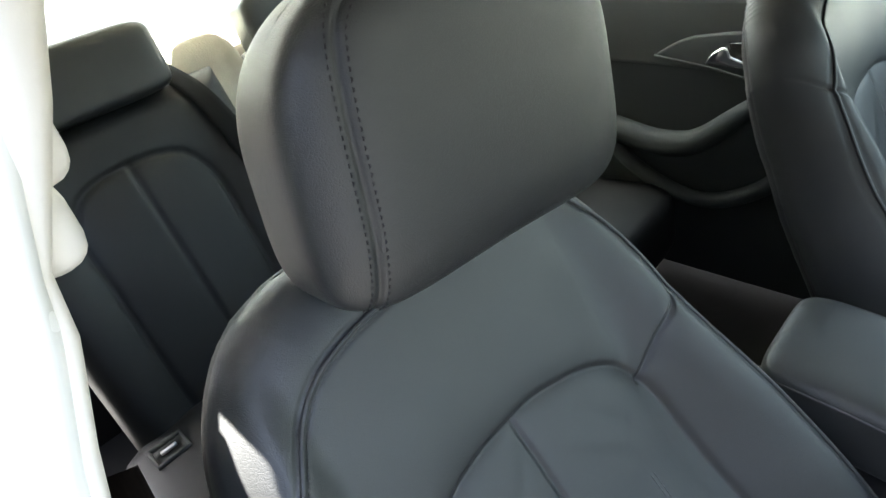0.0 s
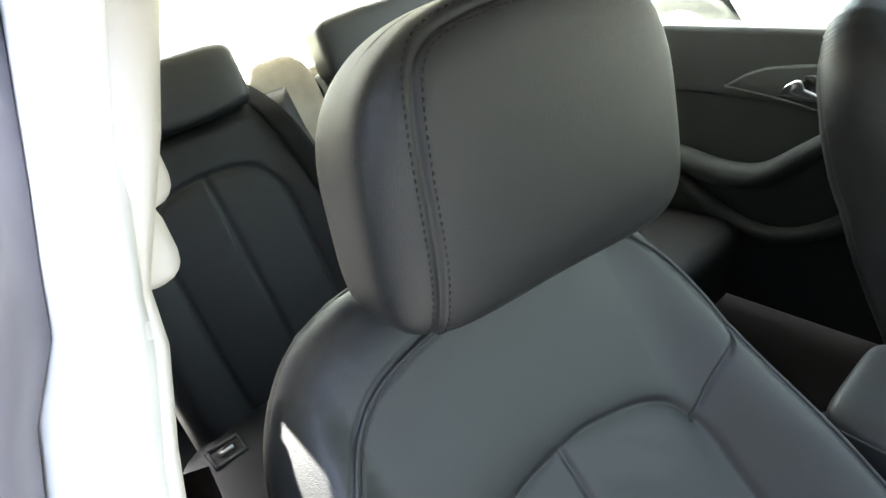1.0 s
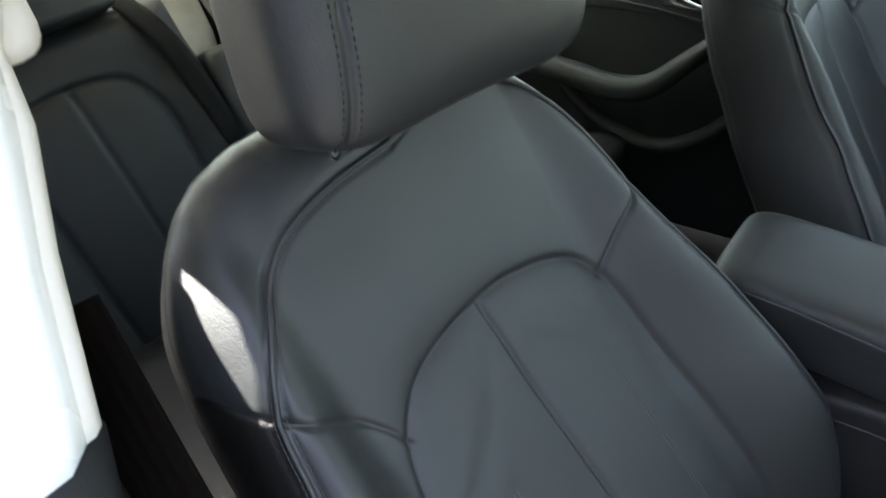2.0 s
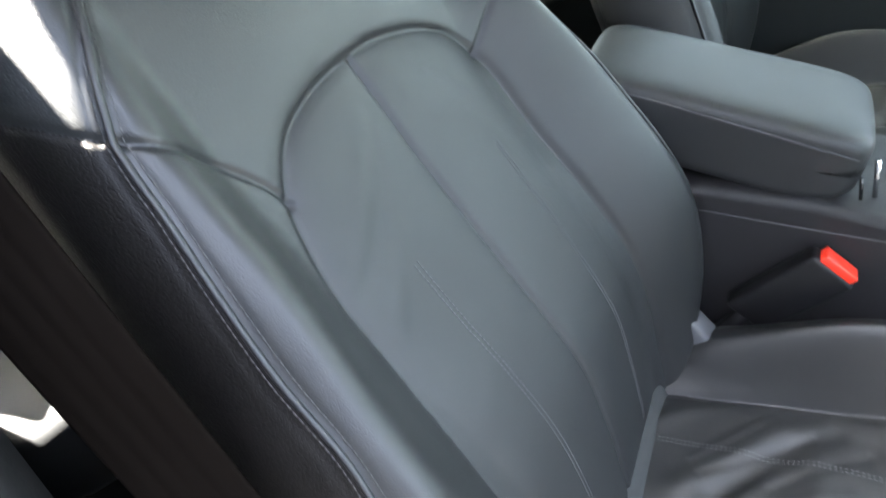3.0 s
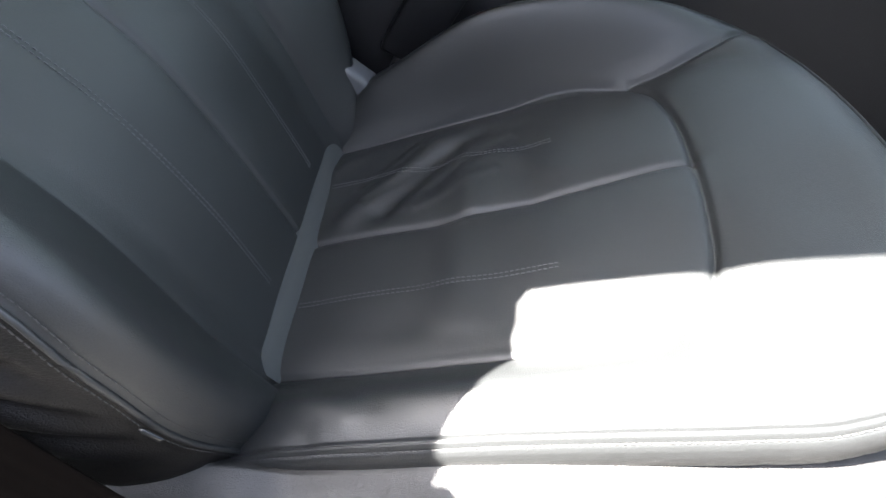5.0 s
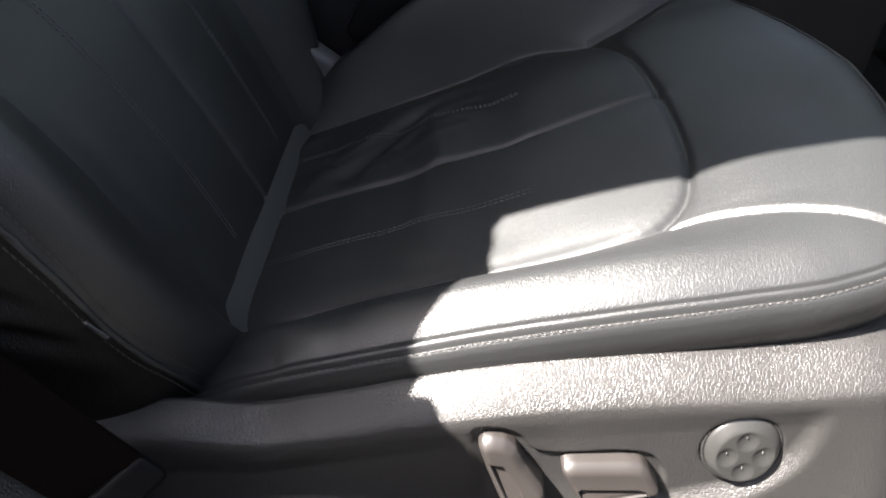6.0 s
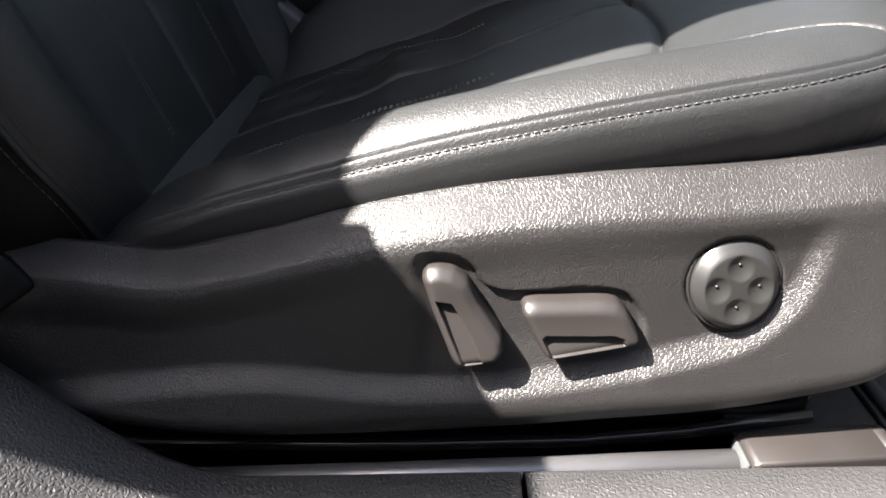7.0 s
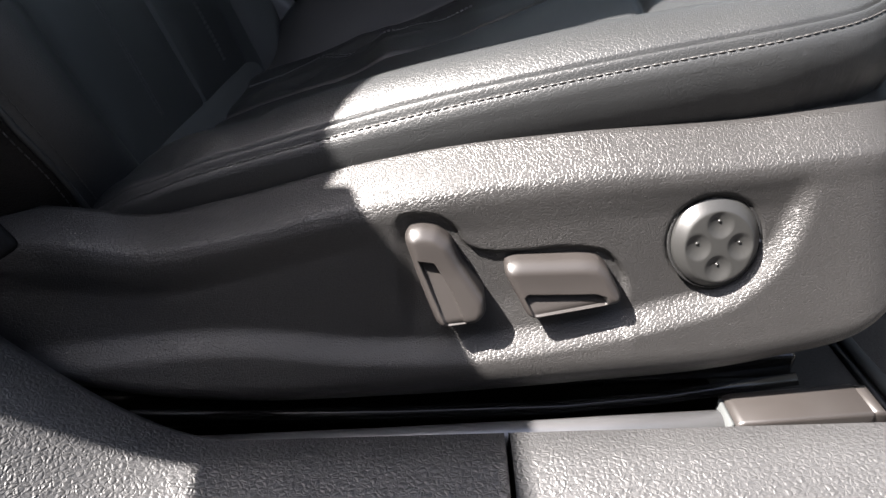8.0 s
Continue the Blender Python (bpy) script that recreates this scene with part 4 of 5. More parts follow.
sill = thing("door_sill", (0, 0, 0), "grained black plastic door sill cover in two pieces", "door sill", kind="structure")
sill_piece("rear_sill_cover", -0.05, 0.3135, SILL_PLASTIC, sill)
sill_piece("front_sill_cover", 0.3165, 1.0, SILL_PLASTIC, sill)
# the painted sill body, made black here to cut its sunlit bounce
part("sill_body", rounded_box((2.4, 0.12, 0.30), (-0.2, -0.45, 0.04), 0.02), RUBBER, sill, "outer sill body, coloured black to keep bounced sunlight off the seat")

# front seat belt, hanging past the seat's side from the pillar to its anchor
belt = thing("seat_belt", (0, 0, 0), "dark brown striped seat belt hanging past the seat", "seat belt")
BELT_MID = np.array([-0.092, -0.283, 0.62])
BELT_DOWN = np.array([0.496, -0.123, -0.86])
BELT_WIDE = np.array([-0.737, -0.583, -0.342])
BELT_OUT = np.cross(BELT_DOWN, BELT_WIDE)
BELT_OUT = BELT_OUT / np.linalg.norm(BELT_OUT) * (1 if BELT_OUT[0] > 0 else -1)
ks = np.linspace(-0.36, 0.31, 60)
ws = np.linspace(-1, 1, 25)
front, rear = [], []
for k in ks:
    for w in ws:
        rib = 0.0009 * abs(math.sin(w * math.pi * 2.5)) - 0.0016 * abs(w) ** 8
        sag = 0.006 * math.sin((k + 0.52) * 4.2) - 0.004 * step(np.array((k - 0.1) / 0.2)) * w
        p = BELT_MID + BELT_DOWN * k + BELT_WIDE * 0.0245 * w + BELT_OUT * (rib + sag)
        front.append(p)
        rear.append(p - BELT_OUT * 0.0016)
nw = len(ws)
grid = [np.concatenate([np.array(front[i * nw:(i + 1) * nw]), np.array(rear[i * nw:(i + 1) * nw])[::-1]]) for i in range(len(ks))]
mesh_from("webbing", np.concatenate(grid), grid_faces(len(ks), 2 * nw, True), STRAP, belt, True, "brown striped webbing")
k0 = -0.045
tip = BELT_MID + BELT_DOWN * k0 - BELT_WIDE * 0.040 + BELT_OUT * 0.006
end = BELT_MID + BELT_DOWN * (k0 - 0.004) + BELT_WIDE * 0.040 + BELT_OUT * 0.006
tube("tongue", [tip - BELT_OUT * 0.006, tip - BELT_OUT * 0.002 + BELT_WIDE * 0.0006, tip + BELT_WIDE * 0.003, tip * 0.5 + end * 0.5, end - BELT_WIDE * 0.004, end - BELT_OUT * 0.004], [0.0034, 0.0042, 0.0046, 0.0046, 0.0046, 0.0040], BELT_PLASTIC, belt, 14, "black plastic-coated belt tongue")
turn = Vector(BELT_OUT).to_track_quat("Z", "Y").to_matrix().to_4x4()
at = BELT_MID + BELT_DOWN * -0.030 + BELT_WIDE * -0.004 + BELT_OUT * 0.004
bm = bmesh.new()
bmesh.ops.create_cone(bm, cap_ends=True, segments=28, radius1=0.0075, radius2=0.0062, depth=0.004)
bmesh.ops.transform(bm, matrix=Matrix.Translation(at) @ turn, verts=bm.verts)
button = part("stop_button", bm, BELT_PLASTIC, belt, "black belt stop button")
bm = bmesh.new()
bmesh.ops.create_cone(bm, cap_ends=True, segments=20, radius1=0.0030, radius2=0.0022, depth=0.003)
bmesh.ops.transform(bm, matrix=Matrix.Translation(at + BELT_OUT * 0.003) @ turn, verts=bm.verts)
part("stud", bm, RUBBER, button)
at = BELT_MID + BELT_DOWN * 0.312
part("anchor_sleeve", rounded_box((0.05, 0.006, 0.022), at, 0.004, 3, Matrix(np.stack([BELT_WIDE, BELT_OUT, BELT_DOWN], 1).tolist()).to_4x4()), BELT_PLASTIC, belt, "dark anchor sleeve")

# slide lever beside the seat
lever = thing("slide_lever", (0, 0, 0), "steel rod with a taupe plastic grip beside the seat rail", "lever")
tube("rod", [(0.10, -0.300, 0.194), (0.25, -0.304, 0.202), (0.46, -0.307, 0.213)], 0.0085, ROD, lever, 14, "worn steel rod")
grip = part("grip", extruded([(0.443, 0.201), (0.444, 0.2255), (0.448, 0.2275), (0.5165, 0.2325), (0.5185, 0.231), (0.5215, 0.203), (0.519, 0.1995), (0.446, 0.199)], -0.320, -0.296, "y", 0.0022, 3), SWITCH, lever, "taupe plastic grip")
part("end_cap", extruded([(0.5185, 0.201), (0.5170, 0.2320), (0.5235, 0.2322), (0.5265, 0.229), (0.5310, 0.206), (0.5290, 0.2015)], -0.3192, -0.2968, "y", 0.0022, 3), SWITCH, grip)
part("collar", extruded([(0.4405, 0.203), (0.4415, 0.2245), (0.4435, 0.2245), (0.4430, 0.203)], -0.318, -0.298, "y", 0.0008, 2), GREY_TRIM, grip)
slide_rail = tube("slide_rail", [(0.02, -0.277, 0.205), (0.25, -0.277, 0.198), (0.356, -0.276, 0.1975), (0.423, -0.275, 0.203), (0.500, -0.275, 0.2155)], 0.0055, GLOSS_BLACK, None, 4)
tagged(slide_rail, "glossy black slide rail under the seat", "trim", kind="structure")
rail_cover = part("rail_cover", rounded_box((0.50, 0.02, 0.02), (0.25, -0.262, 0.222), 0.004), GLOSS_BLACK)
tagged(rail_cover, "glossy black rail cover along the seat base", "trim", kind="structure")

# ---- centre console ----
console = thing("centre_console", (0, 0, 0), "black leather-grained centre console", "console")
out = [(-0.22, 0.10), (-0.22, 0.40), (-0.12, 0.50), (0.06, 0.522), (0.17, 0.530), (0.27, 0.524), (0.45, 0.515), (0.80, 0.50), (0.80, 0.10)]
part("body", extruded(out, 0.285, 0.475, "y", 0.012, 4), VINYL, console)
part("lid_panel", rounded_box((0.34, 0.15, 0.006), (0.42, 0.38, 0.521), 0.002), VINYL, console)
rest = thing("armrest", (0, 0, 0), "padded black leather armrest on the console", "armrest")
v, f = ball_box(40, (0.160, 0.0845, 0.047), 7)
v[:, 2] += np.where(v[:, 2] > 0, 0.004 * np.cos(v[:, 1] / 0.0845 * 1.4), 0) - 0.11 * (v[:, 0] + 0.02) - np.where(v[:, 2] < 0, 0.25, 0) * np.clip(v[:, 0] - 0.10, 0, 1) * -1
weld(mesh_from("pad", v + np.array([0.046, 0.3815, 0.575]), f, LEATHER_WORN, rest))
tube("pad_seam", [(-0.10, 0.2985, 0.622), (-0.02, 0.2975, 0.616), (0.10, 0.2975, 0.598), (0.19, 0.2985, 0.584)], 0.0012, THREAD_DARK, rest, 6)
tube("console_seam", [(-0.10, 0.2838, 0.482), (0.066, 0.2838, 0.493), (0.165, 0.2838, 0.497), (0.249, 0.2838, 0.502), (0.45, 0.2838, 0.506)], 0.0009, THREAD_DARK, console, 6, "stitched seam")
tube("latch_strip", [(0.212, 0.322, 0.575), (0.226, 0.325, 0.528)], 0.0028, CHROME, rest, 8, "chrome strip")
tube("latch_gap", [(0.203, 0.312, 0.556), (0.212, 0.315, 0.528)], 0.002, GLOSS_BLACK, rest, 8)
# belt buckle
buckle = thing("belt_buckle", (0, 0, 0), "black belt buckle with a red release button", "seat belt buckle")
part("housing", rounded_box((0.060, 0.026, 0.125), (0.174, 0.266, 0.416), 0.006, 3, Matrix.Rotation(radians(32), 4, "Y")), RUBBER, buckle)
part("release_button", rounded_box((0.045, 0.020, 0.013), (0.2095, 0.266, 0.4705), 0.002, 2, Matrix.Rotation(radians(32), 4, "Y")), RED, buckle, "red button")
tube("stalk", [(0.115, 0.264, 0.30), (0.135, 0.264, 0.345), (0.155, 0.266, 0.385)], 0.012, RUBBER, buckle, 10)

anchor = thing("anchor_cover", (0, 0, 0), "grey plastic belt anchor cover beside the cushion", "trim cover")
part("cover", extruded([(0.045, 0.335), (0.066, 0.392), (0.074, 0.390), (0.112, 0.357), (0.118, 0.335)], 0.205, 0.24, "y", 0.006, 3), ANCHOR_GREY, anchor)

# ---- rear bench ----
bench = thing("rear_bench", (0, 0, 0), "black leather rear bench with ribbed back and head restraints, cabin shade put into its colour", "bench seat")


def pad_box(name, size, at, turn, mat, parent, power=4.5, n=22):
    v, f = ball_box(n, [a / 2 for a in size], power)
    m = Matrix.Translation(at) @ Matrix.Rotation(radians(turn), 4, "Y")
    w = v @ np.array(m.to_3x3()).T + np.array(m.translation)
    return weld(mesh_from(name, w, f, mat, parent))


def rear_back(yc):
    """One seat's backrest of the bench: a fine sheet with a pressed arch and middle seam."""
    arch = curve_pts([(0.0, 0.525), (0.06, 0.520), (0.105, 0.503), (0.132, 0.46), (0.140, 0.33), (0.138, 0.0)], 30)
    arch = np.concatenate([arch[::-1] * (-1, 1), arch[1:]])
    s, q = np.linspace(-0.05, 0.64, 130), np.linspace(-1, 1, 110)
    S, Q = np.meshgrid(s, q, indexing="ij")
    YB = Q * 0.26
    d = 0.012 * np.sin(S / 0.64 * math.pi) + 0.02 * step((np.abs(YB) - 0.13) / 0.08) * step((0.55 - S) / 0.1)
    e = np.minimum(np.minimum(0.26 - np.abs(YB), 0.64 - S), 9)
    d = d - 0.05 * (1 - np.sqrt(np.clip(1 - (1 - np.clip(e / 0.05, 0, 1)) ** 2, 0, 1)))
    k = away(YB, S, arch)
    d = d - 0.006 * np.exp(-(k / 0.005) ** 2) - 0.006 * np.exp(-k / 0.02)
    m = np.where(S < 0.525, np.abs(YB), 9)
    d = d - 0.007 * np.exp(-(m / 0.006) ** 2)
    lean = radians(20)
    up, out = np.array([-math.sin(lean), 0, math.cos(lean)]), np.array([math.cos(lean), 0, math.sin(lean)])
    G = np.array([-0.985, yc, 0.30]) + S[..., None] * up + d[..., None] * out + YB[..., None] * Y
    back = G - out * 0.12
    rows = np.concatenate([back[:, :1], G, back[:, -1:]], 1)
    top = rows[-1:] - out * 0.10
    rows = np.concatenate([rows, top], 0)
    mesh_from("backrest", rows.reshape(-1, 3), grid_faces(rows.shape[0], rows.shape[1]), LEATHER_REAR_SHADED, bench)


for yc in (0.06, 0.68):
    rear_back(yc)
    pad_box("head_restraint", (0.10, 0.36 if yc < 0.3 else 0.40, 0.135), (-1.225, yc - 0.02 if yc < 0.3 else yc - 0.07, 0.948 if yc < 0.3 else 0.925), -14, LEATHER, bench, 7)
    pad_box("seat_cushion", (0.52, 0.60, 0.17), (-0.76, yc - 0.03 if yc < 0.3 else yc + 0.03, 0.31), -6, CUSHION_REAR_SHADED, bench, 6)
pad_box("center_backrest", (0.12, 0.14, 0.50), (-1.09, CAR_MID, 0.53), -20, LEATHER_REAR_SHADED, bench, 6)
pad_box("center_cushion", (0.50, 0.14, 0.15), (-0.77, CAR_MID, 0.31), -6, CUSHION_REAR_SHADED, bench, 6)
latch = thing("child_seat_latch", (0, 0, 0), "grey plastic child seat latch frame in the bench", "latch")
tube("frame", [(-0.935, -0.195, 0.386), (-0.935, -0.135, 0.386), (-0.890, -0.135, 0.382), (-0.890, -0.195, 0.382), (-0.935, -0.195, 0.386)], 0.005, GREY_TRIM, latch, 8)
tube("bar", [(-0.915, -0.18, 0.384), (-0.915, -0.15, 0.384)], 0.004, SATIN, latch, 8)
for x0, y0 in ((-1.14, 0.245), (-1.14, 0.50)):
    rb = thing("rear_belt", (0, 0, 0), "black rear belt webbing down the bench back", "seat belt", "rear belts")
    pts = [np.array((-1.30, y0 - 0.03, 0.93)), np.array((-1.19, y0 + 0.0, 0.87)), np.array((-1.06, y0 + 0.04, 0.60)), np.array((-0.95, y0 + 0.05, 0.40))]
    vv = []
    for p in curve_pts(pts, 24):
        for e in (-0.024, -0.012, 0.0, 0.012, 0.024):
            vv.append(p + np.array([0.004, e, 0]))
        for e in (0.024, 0.0, -0.024):
            vv.append(p + np.array([0.002, e, 0]))
    mesh_from("webbing", vv, grid_faces(24, 8, True), REAR_STRAP, rb)
    part("tongue", rounded_box((0.012, 0.05, 0.06), (-1.02, y0 + 0.045, 0.55), 0.004, 2), SATIN, rb, "metal belt tongue")
shelf = part("parcel_shelf", rounded_box((0.5, 1.3, 0.03), (-1.55, CAR_MID, 0.88), 0.01), SHELF)
# pale pad added in place of sunlight between the head restraints
pad_box("sunlit_filler", (0.05, 0.17, 0.24), (-1.262, 0.325, 0.825), -16, SHELF, shelf, 3.2)
tagged(shelf, "pale cloth parcel shelf behind the rear bench", "shelf", kind="structure")

# ---- far rear door ----
door = thing("rear_door", (0, 0, 0), "black and grey rear door lining with a satin handle", "car door")
part("upper_lining", extruded([(-1.2, 0.68), (-1.2, 0.825), (-0.2, 0.815), (-0.2, 0.66)], 1.05, 1.12, "y", 0.012, 4), DOOR_TOP, door)
part("lower_lining", extruded([(-1.2, 0.12), (-1.2, 0.70), (-0.2, 0.68), (-0.2, 0.12)], 1.06, 1.12, "y", 0.006, 2), DOOR_DARK, door)
tube("armrest", curve_pts([(-0.95, 1.02, 0.56), (-0.70, 1.0, 0.528), (-0.56, 0.992, 0.512), (-0.51, 0.99, 0.52), (-0.40, 1.0, 0.60), (-0.30, 1.03, 0.68)], 40), [0.031 - 0.013 * float(step(np.array((k - 20) / 19.0))) for k in range(40)], DOOR_DARK, door, 16)
tube("pocket_rim", curve_pts([(-0.75, 1.03, 0.50), (-0.65, 1.02, 0.42), (-0.45, 1.01, 0.375), (-0.36, 1.01, 0.42), (-0.28, 1.02, 0.50)], 36), 0.019, DOOR_DARK, door, 10)
bezel = curve_closed([(-0.612, 0.698), (-0.57, 0.726), (-0.53, 0.742), (-0.46, 0.752), (-0.30, 0.762), (-0.28, 0.70), (-0.30, 0.640), (-0.404, 0.660), (-0.50, 0.681), (-0.56, 0.690)], 40)
part("handle_bezel", extruded(bezel, 1.040, 1.056, "y", 0.005, 3), DOOR_TOP, door, "grey handle bezel")
tube("bezel_lip", [(p[0], 1.038, p[1]) for p in curve_pts([(-0.612, 0.698), (-0.56, 0.690), (-0.50, 0.681), (-0.404, 0.660), (-0.30, 0.640)], 16)], 0.0032, GREY_TRIM, door, 8, "satin lower lip")
part("handle_recess", extruded([(-0.45, 0.735), (-0.33, 0.742), (-0.32, 0.69), (-0.44, 0.70)], 1.034, 1.045, "y", 0.003, 2), GLOSS_BLACK, door, "black recess")
part("handle", extruded(curve_closed([(-0.492, 0.694), (-0.475, 0.720), (-0.455, 0.731), (-0.445, 0.728), (-0.440, 0.712), (-0.405, 0.700), (-0.350, 0.690), (-0.350, 0.682), (-0.41, 0.686)], 32), 1.018, 1.034, "y", 0.005, 3), CHROME, door, "chrome pull handle")

# ---- closing the cabin ----
def door_lining(name, x0, x1, y0, y1, label):
    d = thing(name, (0, 0, 0), label, "car door")
    part("upper_lining", extruded([(x0, 0.68), (x0, 0.825), (x1, 0.815), (x1, 0.66)], y0, y1, "y", 0.012, 4), DOOR_TOP, d)
    part("lower_lining", extruded([(x0, 0.02), (x0, 0.70), (x1, 0.68), (x1, 0.02)], y0 + 0.01 * (1 if y1 > y0 else -1), y1, "y", 0.006, 2), DOOR_DARK, d)
    return d


door_lining("front_door", -0.19, 1.0, 1.06, 1.12, "dark front door lining across the cabin")
near_door = door_lining("rear_door", -1.2, -0.17, -0.362, -0.39, "dark rear door lining behind the pillar")
part("window_ledge", rounded_box((1.0, 0.075, 0.085), (-0.69, -0.335, 0.868), 0.012), DOOR_DARK, near_door)
tagged(part("wall_front", rounded_box((0.3, 1.46, 0.75), (1.25, CAR_MID, 0.45), 0.05), DOOR_DARK), "dark dashboard closing the cabin", "dashboard", kind="structure")
tagged(part("wall_rear", rounded_box((0.05, 1.46, 0.9), (-1.45, CAR_MID, 0.42), 0.02), CARPET), "carpeted wall behind the rear bench", "wall", kind="structure")
for y0, nm in ((-0.30, "c_pillar"), (1.04, "c_pillar")):
    pc = tagged(part(nm, extruded([(-1.95, 0.80), (-1.25, 0.80), (-1.45, 1.20), (-1.60, 1.22)], y0 - 0.03, y0 + 0.03, "y", 0.01, 3), BEIGE_HARD), "beige trimmed rear roof pillar", "pillar", kind="structure")
tagged(pillar_bar("b_pillar_far", [(z, fore(z) - 0.16, fore(z) - 0.06, 2 * CAR_MID - inner(z), 2 * CAR_MID - inner(z) + 0.07) for z in ZS + LOW[1:]], BEIGE_HARD, None), "beige trimmed pillar across the cabin", "pillar", kind="structure")


# added out of sight: blocks the sun except for a shaped gap
shade_frame = thing("sun_gap_frame", (0, 0, 0), "unseen black sheets and blocks added behind the pillar to shape the sunlight", "door frame", kind="structure")


def shade_sheet(name, xs, low, high):
    """A thin unseen sheet along the leaning window plane, between two edges, to block the sun."""
    X = np.repeat(np.array(xs)[:, None], 24, 1)
    Z = low(X) + (high(X) - low(X)) * np.linspace(0, 1, 24)[None]
    P = np.stack([X, inner(Z) - 0.020, Z], -1)
    Q = P - np.array([0, 0.004, 0])
    n, m = X.shape
    both = np.concatenate([P, Q[:, ::-1]], 1)
    return mesh_from(name, both.reshape(-1, 3), grid_faces(n, 2 * m, True), RUBBER, shade_frame)


# edges of the gap that lets a sun strip onto the seat's shoulder
sun_gap_low = table([-0.56, -0.458, -0.437, -0.429, -0.419, -0.408, -0.395, -0.375], [1.128, 1.122, 1.118, 1.113, 1.103, 1.093, 1.080, 1.05])
sun_gap_high = table([-0.56, -0.479, -0.461, -0.444, -0.430, -0.417, -0.405, -0.398, -0.385, -0.372, -0.30], [1.150, 1.159, 1.164, 1.158, 1.143, 1.126, 1.110, 1.098, 1.064, 0.80, 0.78])
shade_sheet("front_shade_sheet", np.linspace(-0.56, -0.375, 40), lambda x: x * 0 + 0.78, sun_gap_low)
shade_sheet("upper_shade_sheet", np.linspace(-0.56, -0.30, 50), sun_gap_high, lambda x: x * 0 + 1.24)
# two more unseen blocks that keep the sun off the bench
part("top_sun_block", rounded_box((0.95, 0.06, 0.19), (-0.98, -0.235, 1.125), 0.012), RUBBER, shade_frame)
part("rear_sun_block", rounded_box((0.46, 0.09, 0.36), (-1.26, -0.268, 0.95), 0.012), RUBBER, shade_frame)
# unseen box added only to cast the shadow band on sill and side panel
part("sill_shade_block", rounded_box((0.152, 0.17, 0.03), (-0.182, -0.41, 0.85), 0.008, 3), RUBBER, shade_frame)
tagged(part("roof_rail", rounded_box((2.2, 0.09, 0.07), (-0.38, 0.965, 1.20), 0.015), BEIGE_HARD), "beige roof rail over the far doors", "roof rail", kind="structure")
# added out of view: dims the sky light that enters by the open door
tagged(part("sky_block_wall", rounded_box((14, 0.25, 2.25), (0.5, -1.8, 0.915), 0.02), WALL_PAINT), "unseen grey wall added to hold back sky light from the open door side", "wall", kind="structure")

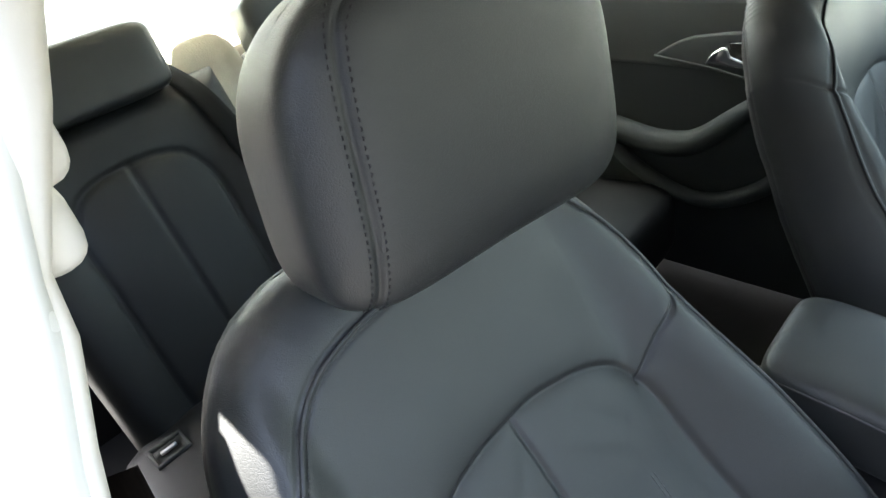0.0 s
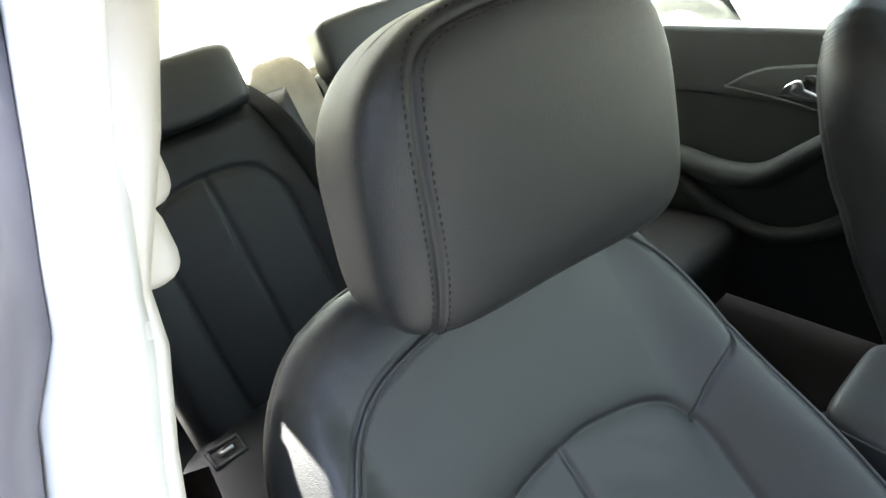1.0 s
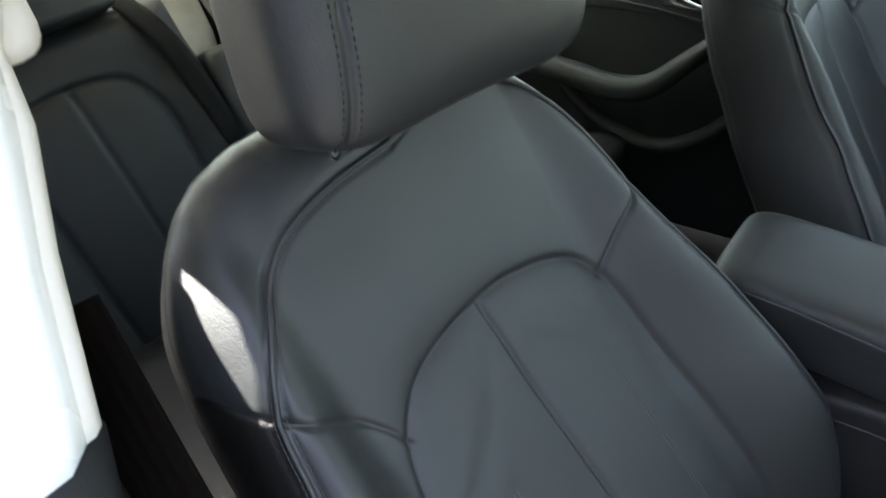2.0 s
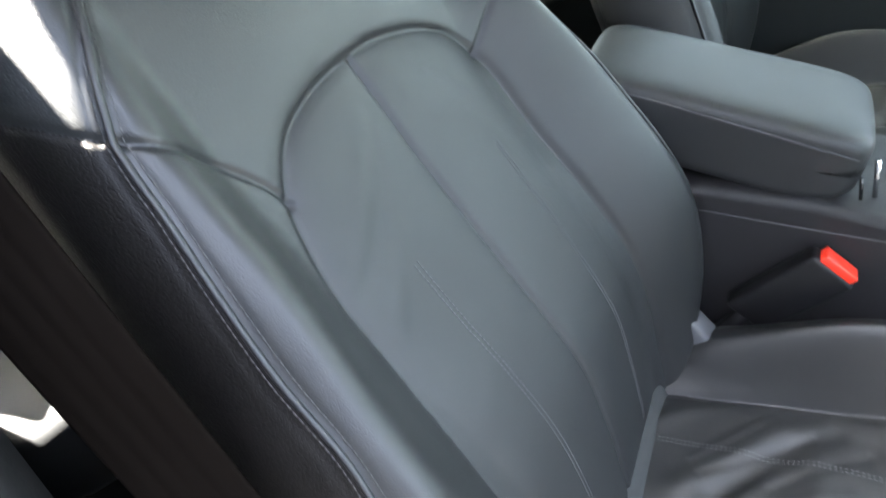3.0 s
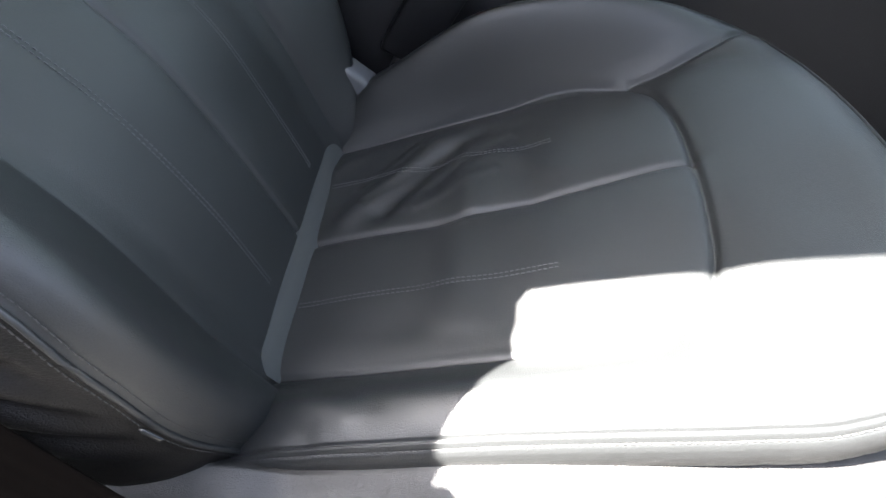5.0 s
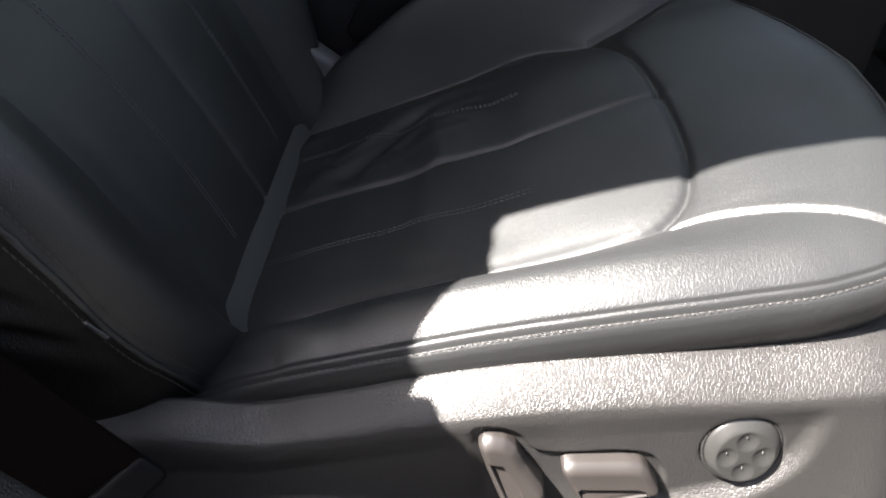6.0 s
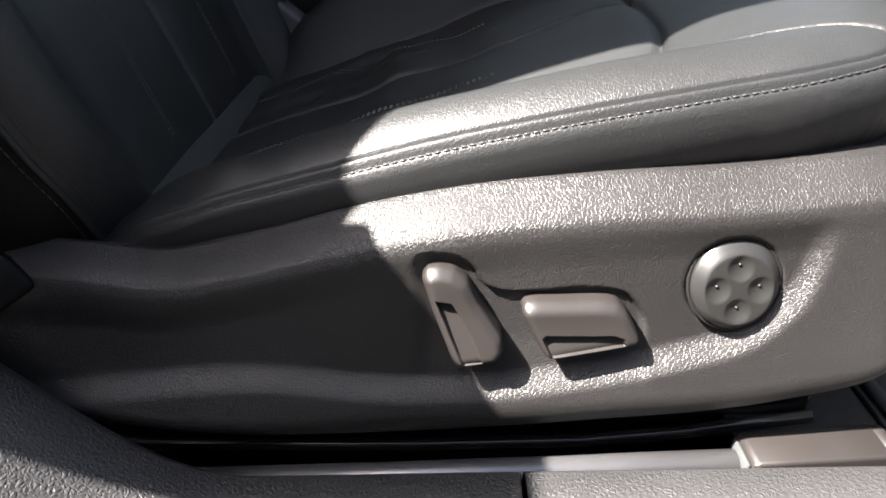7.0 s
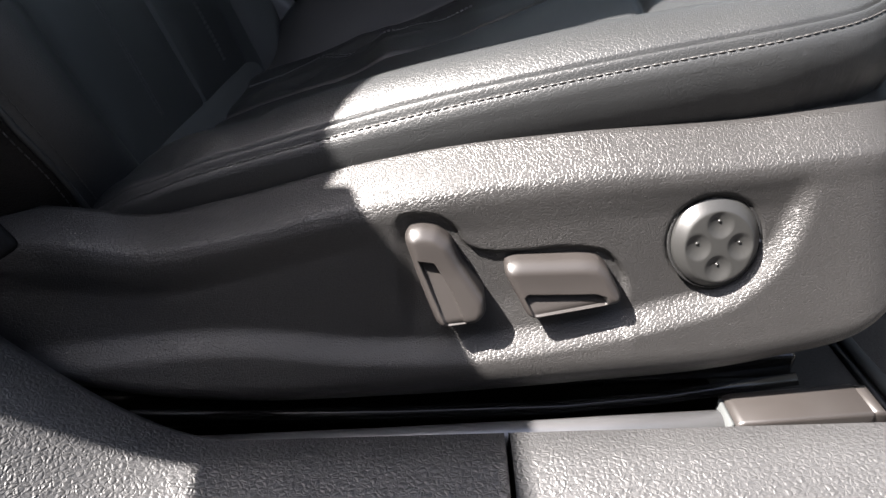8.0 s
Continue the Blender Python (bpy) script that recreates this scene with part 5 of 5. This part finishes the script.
# ---- parked car outside ----
def parked_car(at, turn, label, mat):
    car = thing("parked_car", at, label, "car", "parked cars")
    car.rotation_euler = (0, 0, radians(turn))
    body = [(-2.2, 0.35), (-2.25, 0.75), (-2.1, 0.95), (-1.2, 1.0), (-0.6, 1.40), (0.7, 1.42), (1.4, 1.02), (2.1, 0.85), (2.25, 0.6), (2.2, 0.3), (1.75, 0.28), (1.70, 0.48), (1.55, 0.66), (1.35, 0.70), (1.15, 0.66), (1.02, 0.48), (0.97, 0.26),
            (-1.0, 0.26), (-1.05, 0.48), (-1.18, 0.66), (-1.38, 0.70), (-1.58, 0.66), (-1.72, 0.48), (-1.77, 0.28)]
    part("body", extruded(body, -0.88, 0.88, "y", 0.05, 4), mat, car)
    for sg in (-1, 1):
        part("side_window", extruded([(-1.0, 1.0), (-0.55, 1.33), (0.62, 1.35), (1.15, 1.02)], sg * 0.875, sg * 0.89, "y", 0.004, 2), GLASS_DARK, car)
        for x in (-1.38, 1.35):
            w = part("wheel", extruded([(x + 0.34 * math.cos(a), 0.34 + 0.34 * math.sin(a)) for a in np.linspace(0, 2 * math.pi, 40, endpoint=False)], sg * 0.68, sg * 0.90, "y", 0.03, 3), TYRE, car)
            hub = part("rim", extruded([(x + 0.235 * math.cos(a), 0.34 + 0.235 * math.sin(a)) for a in np.linspace(0, 2 * math.pi, 40, endpoint=False)], sg * 0.87, sg * 0.905, "y", 0.012, 3), SATIN, w)
            for k in range(7):
                a = 2 * math.pi * k / 7
                part("spoke_gap", extruded([(x + r * math.cos(a + da), 0.34 + r * math.sin(a + da)) for r, da in ((0.08, -0.2), (0.21, -0.27), (0.21, 0.27), (0.08, 0.2))], sg * 0.896, sg * 0.9075, "y", 0.002, 2), TYRE, w)
    return car


parked_car((-0.45, 3.8, -0.2), 0, "white parked car with alloy wheels on asphalt", WHITE)
parked_car((-5.5, 1.2, -0.2), 80, "silver parked car behind on the asphalt", PAINT_SILVER)


def pane(name, corners, label):
    """A thin tinted window pane between four corners."""
    c = [np.array(p, float) for p in corners]
    n = np.cross(c[1] - c[0], c[3] - c[0])
    n = n / np.linalg.norm(n) * 0.004
    ob = mesh_from(name, c + [p + n for p in c], [(0, 1, 2, 3), (7, 6, 5, 4), (0, 4, 5, 1), (1, 5, 6, 2), (2, 6, 7, 3), (3, 7, 4, 0)], TINTED, None, False)
    return tagged(ob, label, "window", kind="structure")


# tinted screens: they let the daylight through a little green
TINTED = bpy.data.materials.new("green_tinted_glass")
TINTED.use_nodes = True
tn, tl = TINTED.node_tree.nodes, TINTED.node_tree.links
clear, shine, both = tn.new("ShaderNodeBsdfTransparent"), tn.new("ShaderNodeBsdfGlossy"), tn.new("ShaderNodeMixShader")
clear.inputs["Color"].default_value = (0.82, 0.86, 0.80, 1)
shine.inputs["Roughness"].default_value = 0.02
both.inputs[0].default_value = 0.06
tl.new(clear.outputs[0], both.inputs[1])
tl.new(shine.outputs[0], both.inputs[2])
tl.new(both.outputs[0], tn["Material Output"].inputs["Surface"])
for nm, corners, text in (("window_1", [(-1.25, 1.09, 0.82), (-0.30, 1.09, 0.81), (-0.34, 0.96, 1.20), (-1.25, 0.94, 1.16)], "green tinted rear side window"),
                          ("window_2", [(-1.95, -0.25, 0.86), (-1.95, 0.99, 0.86), (-1.45, 0.90, 1.20), (-1.45, -0.16, 1.20)], "green tinted rear windscreen"),
                          ("window_3", [(1.16, -0.33, 0.83), (1.16, 1.07, 0.83), (0.92, 0.93, 1.20), (0.92, -0.19, 1.20)], "green tinted windscreen over the dashboard"),
                          ("window_4", [(-0.22, 1.09, 0.81), (1.10, 1.09, 0.81), (0.88, 0.95, 1.18), (-0.26, 0.96, 1.20)], "green tinted front side window")):
    pane(nm, corners, text)
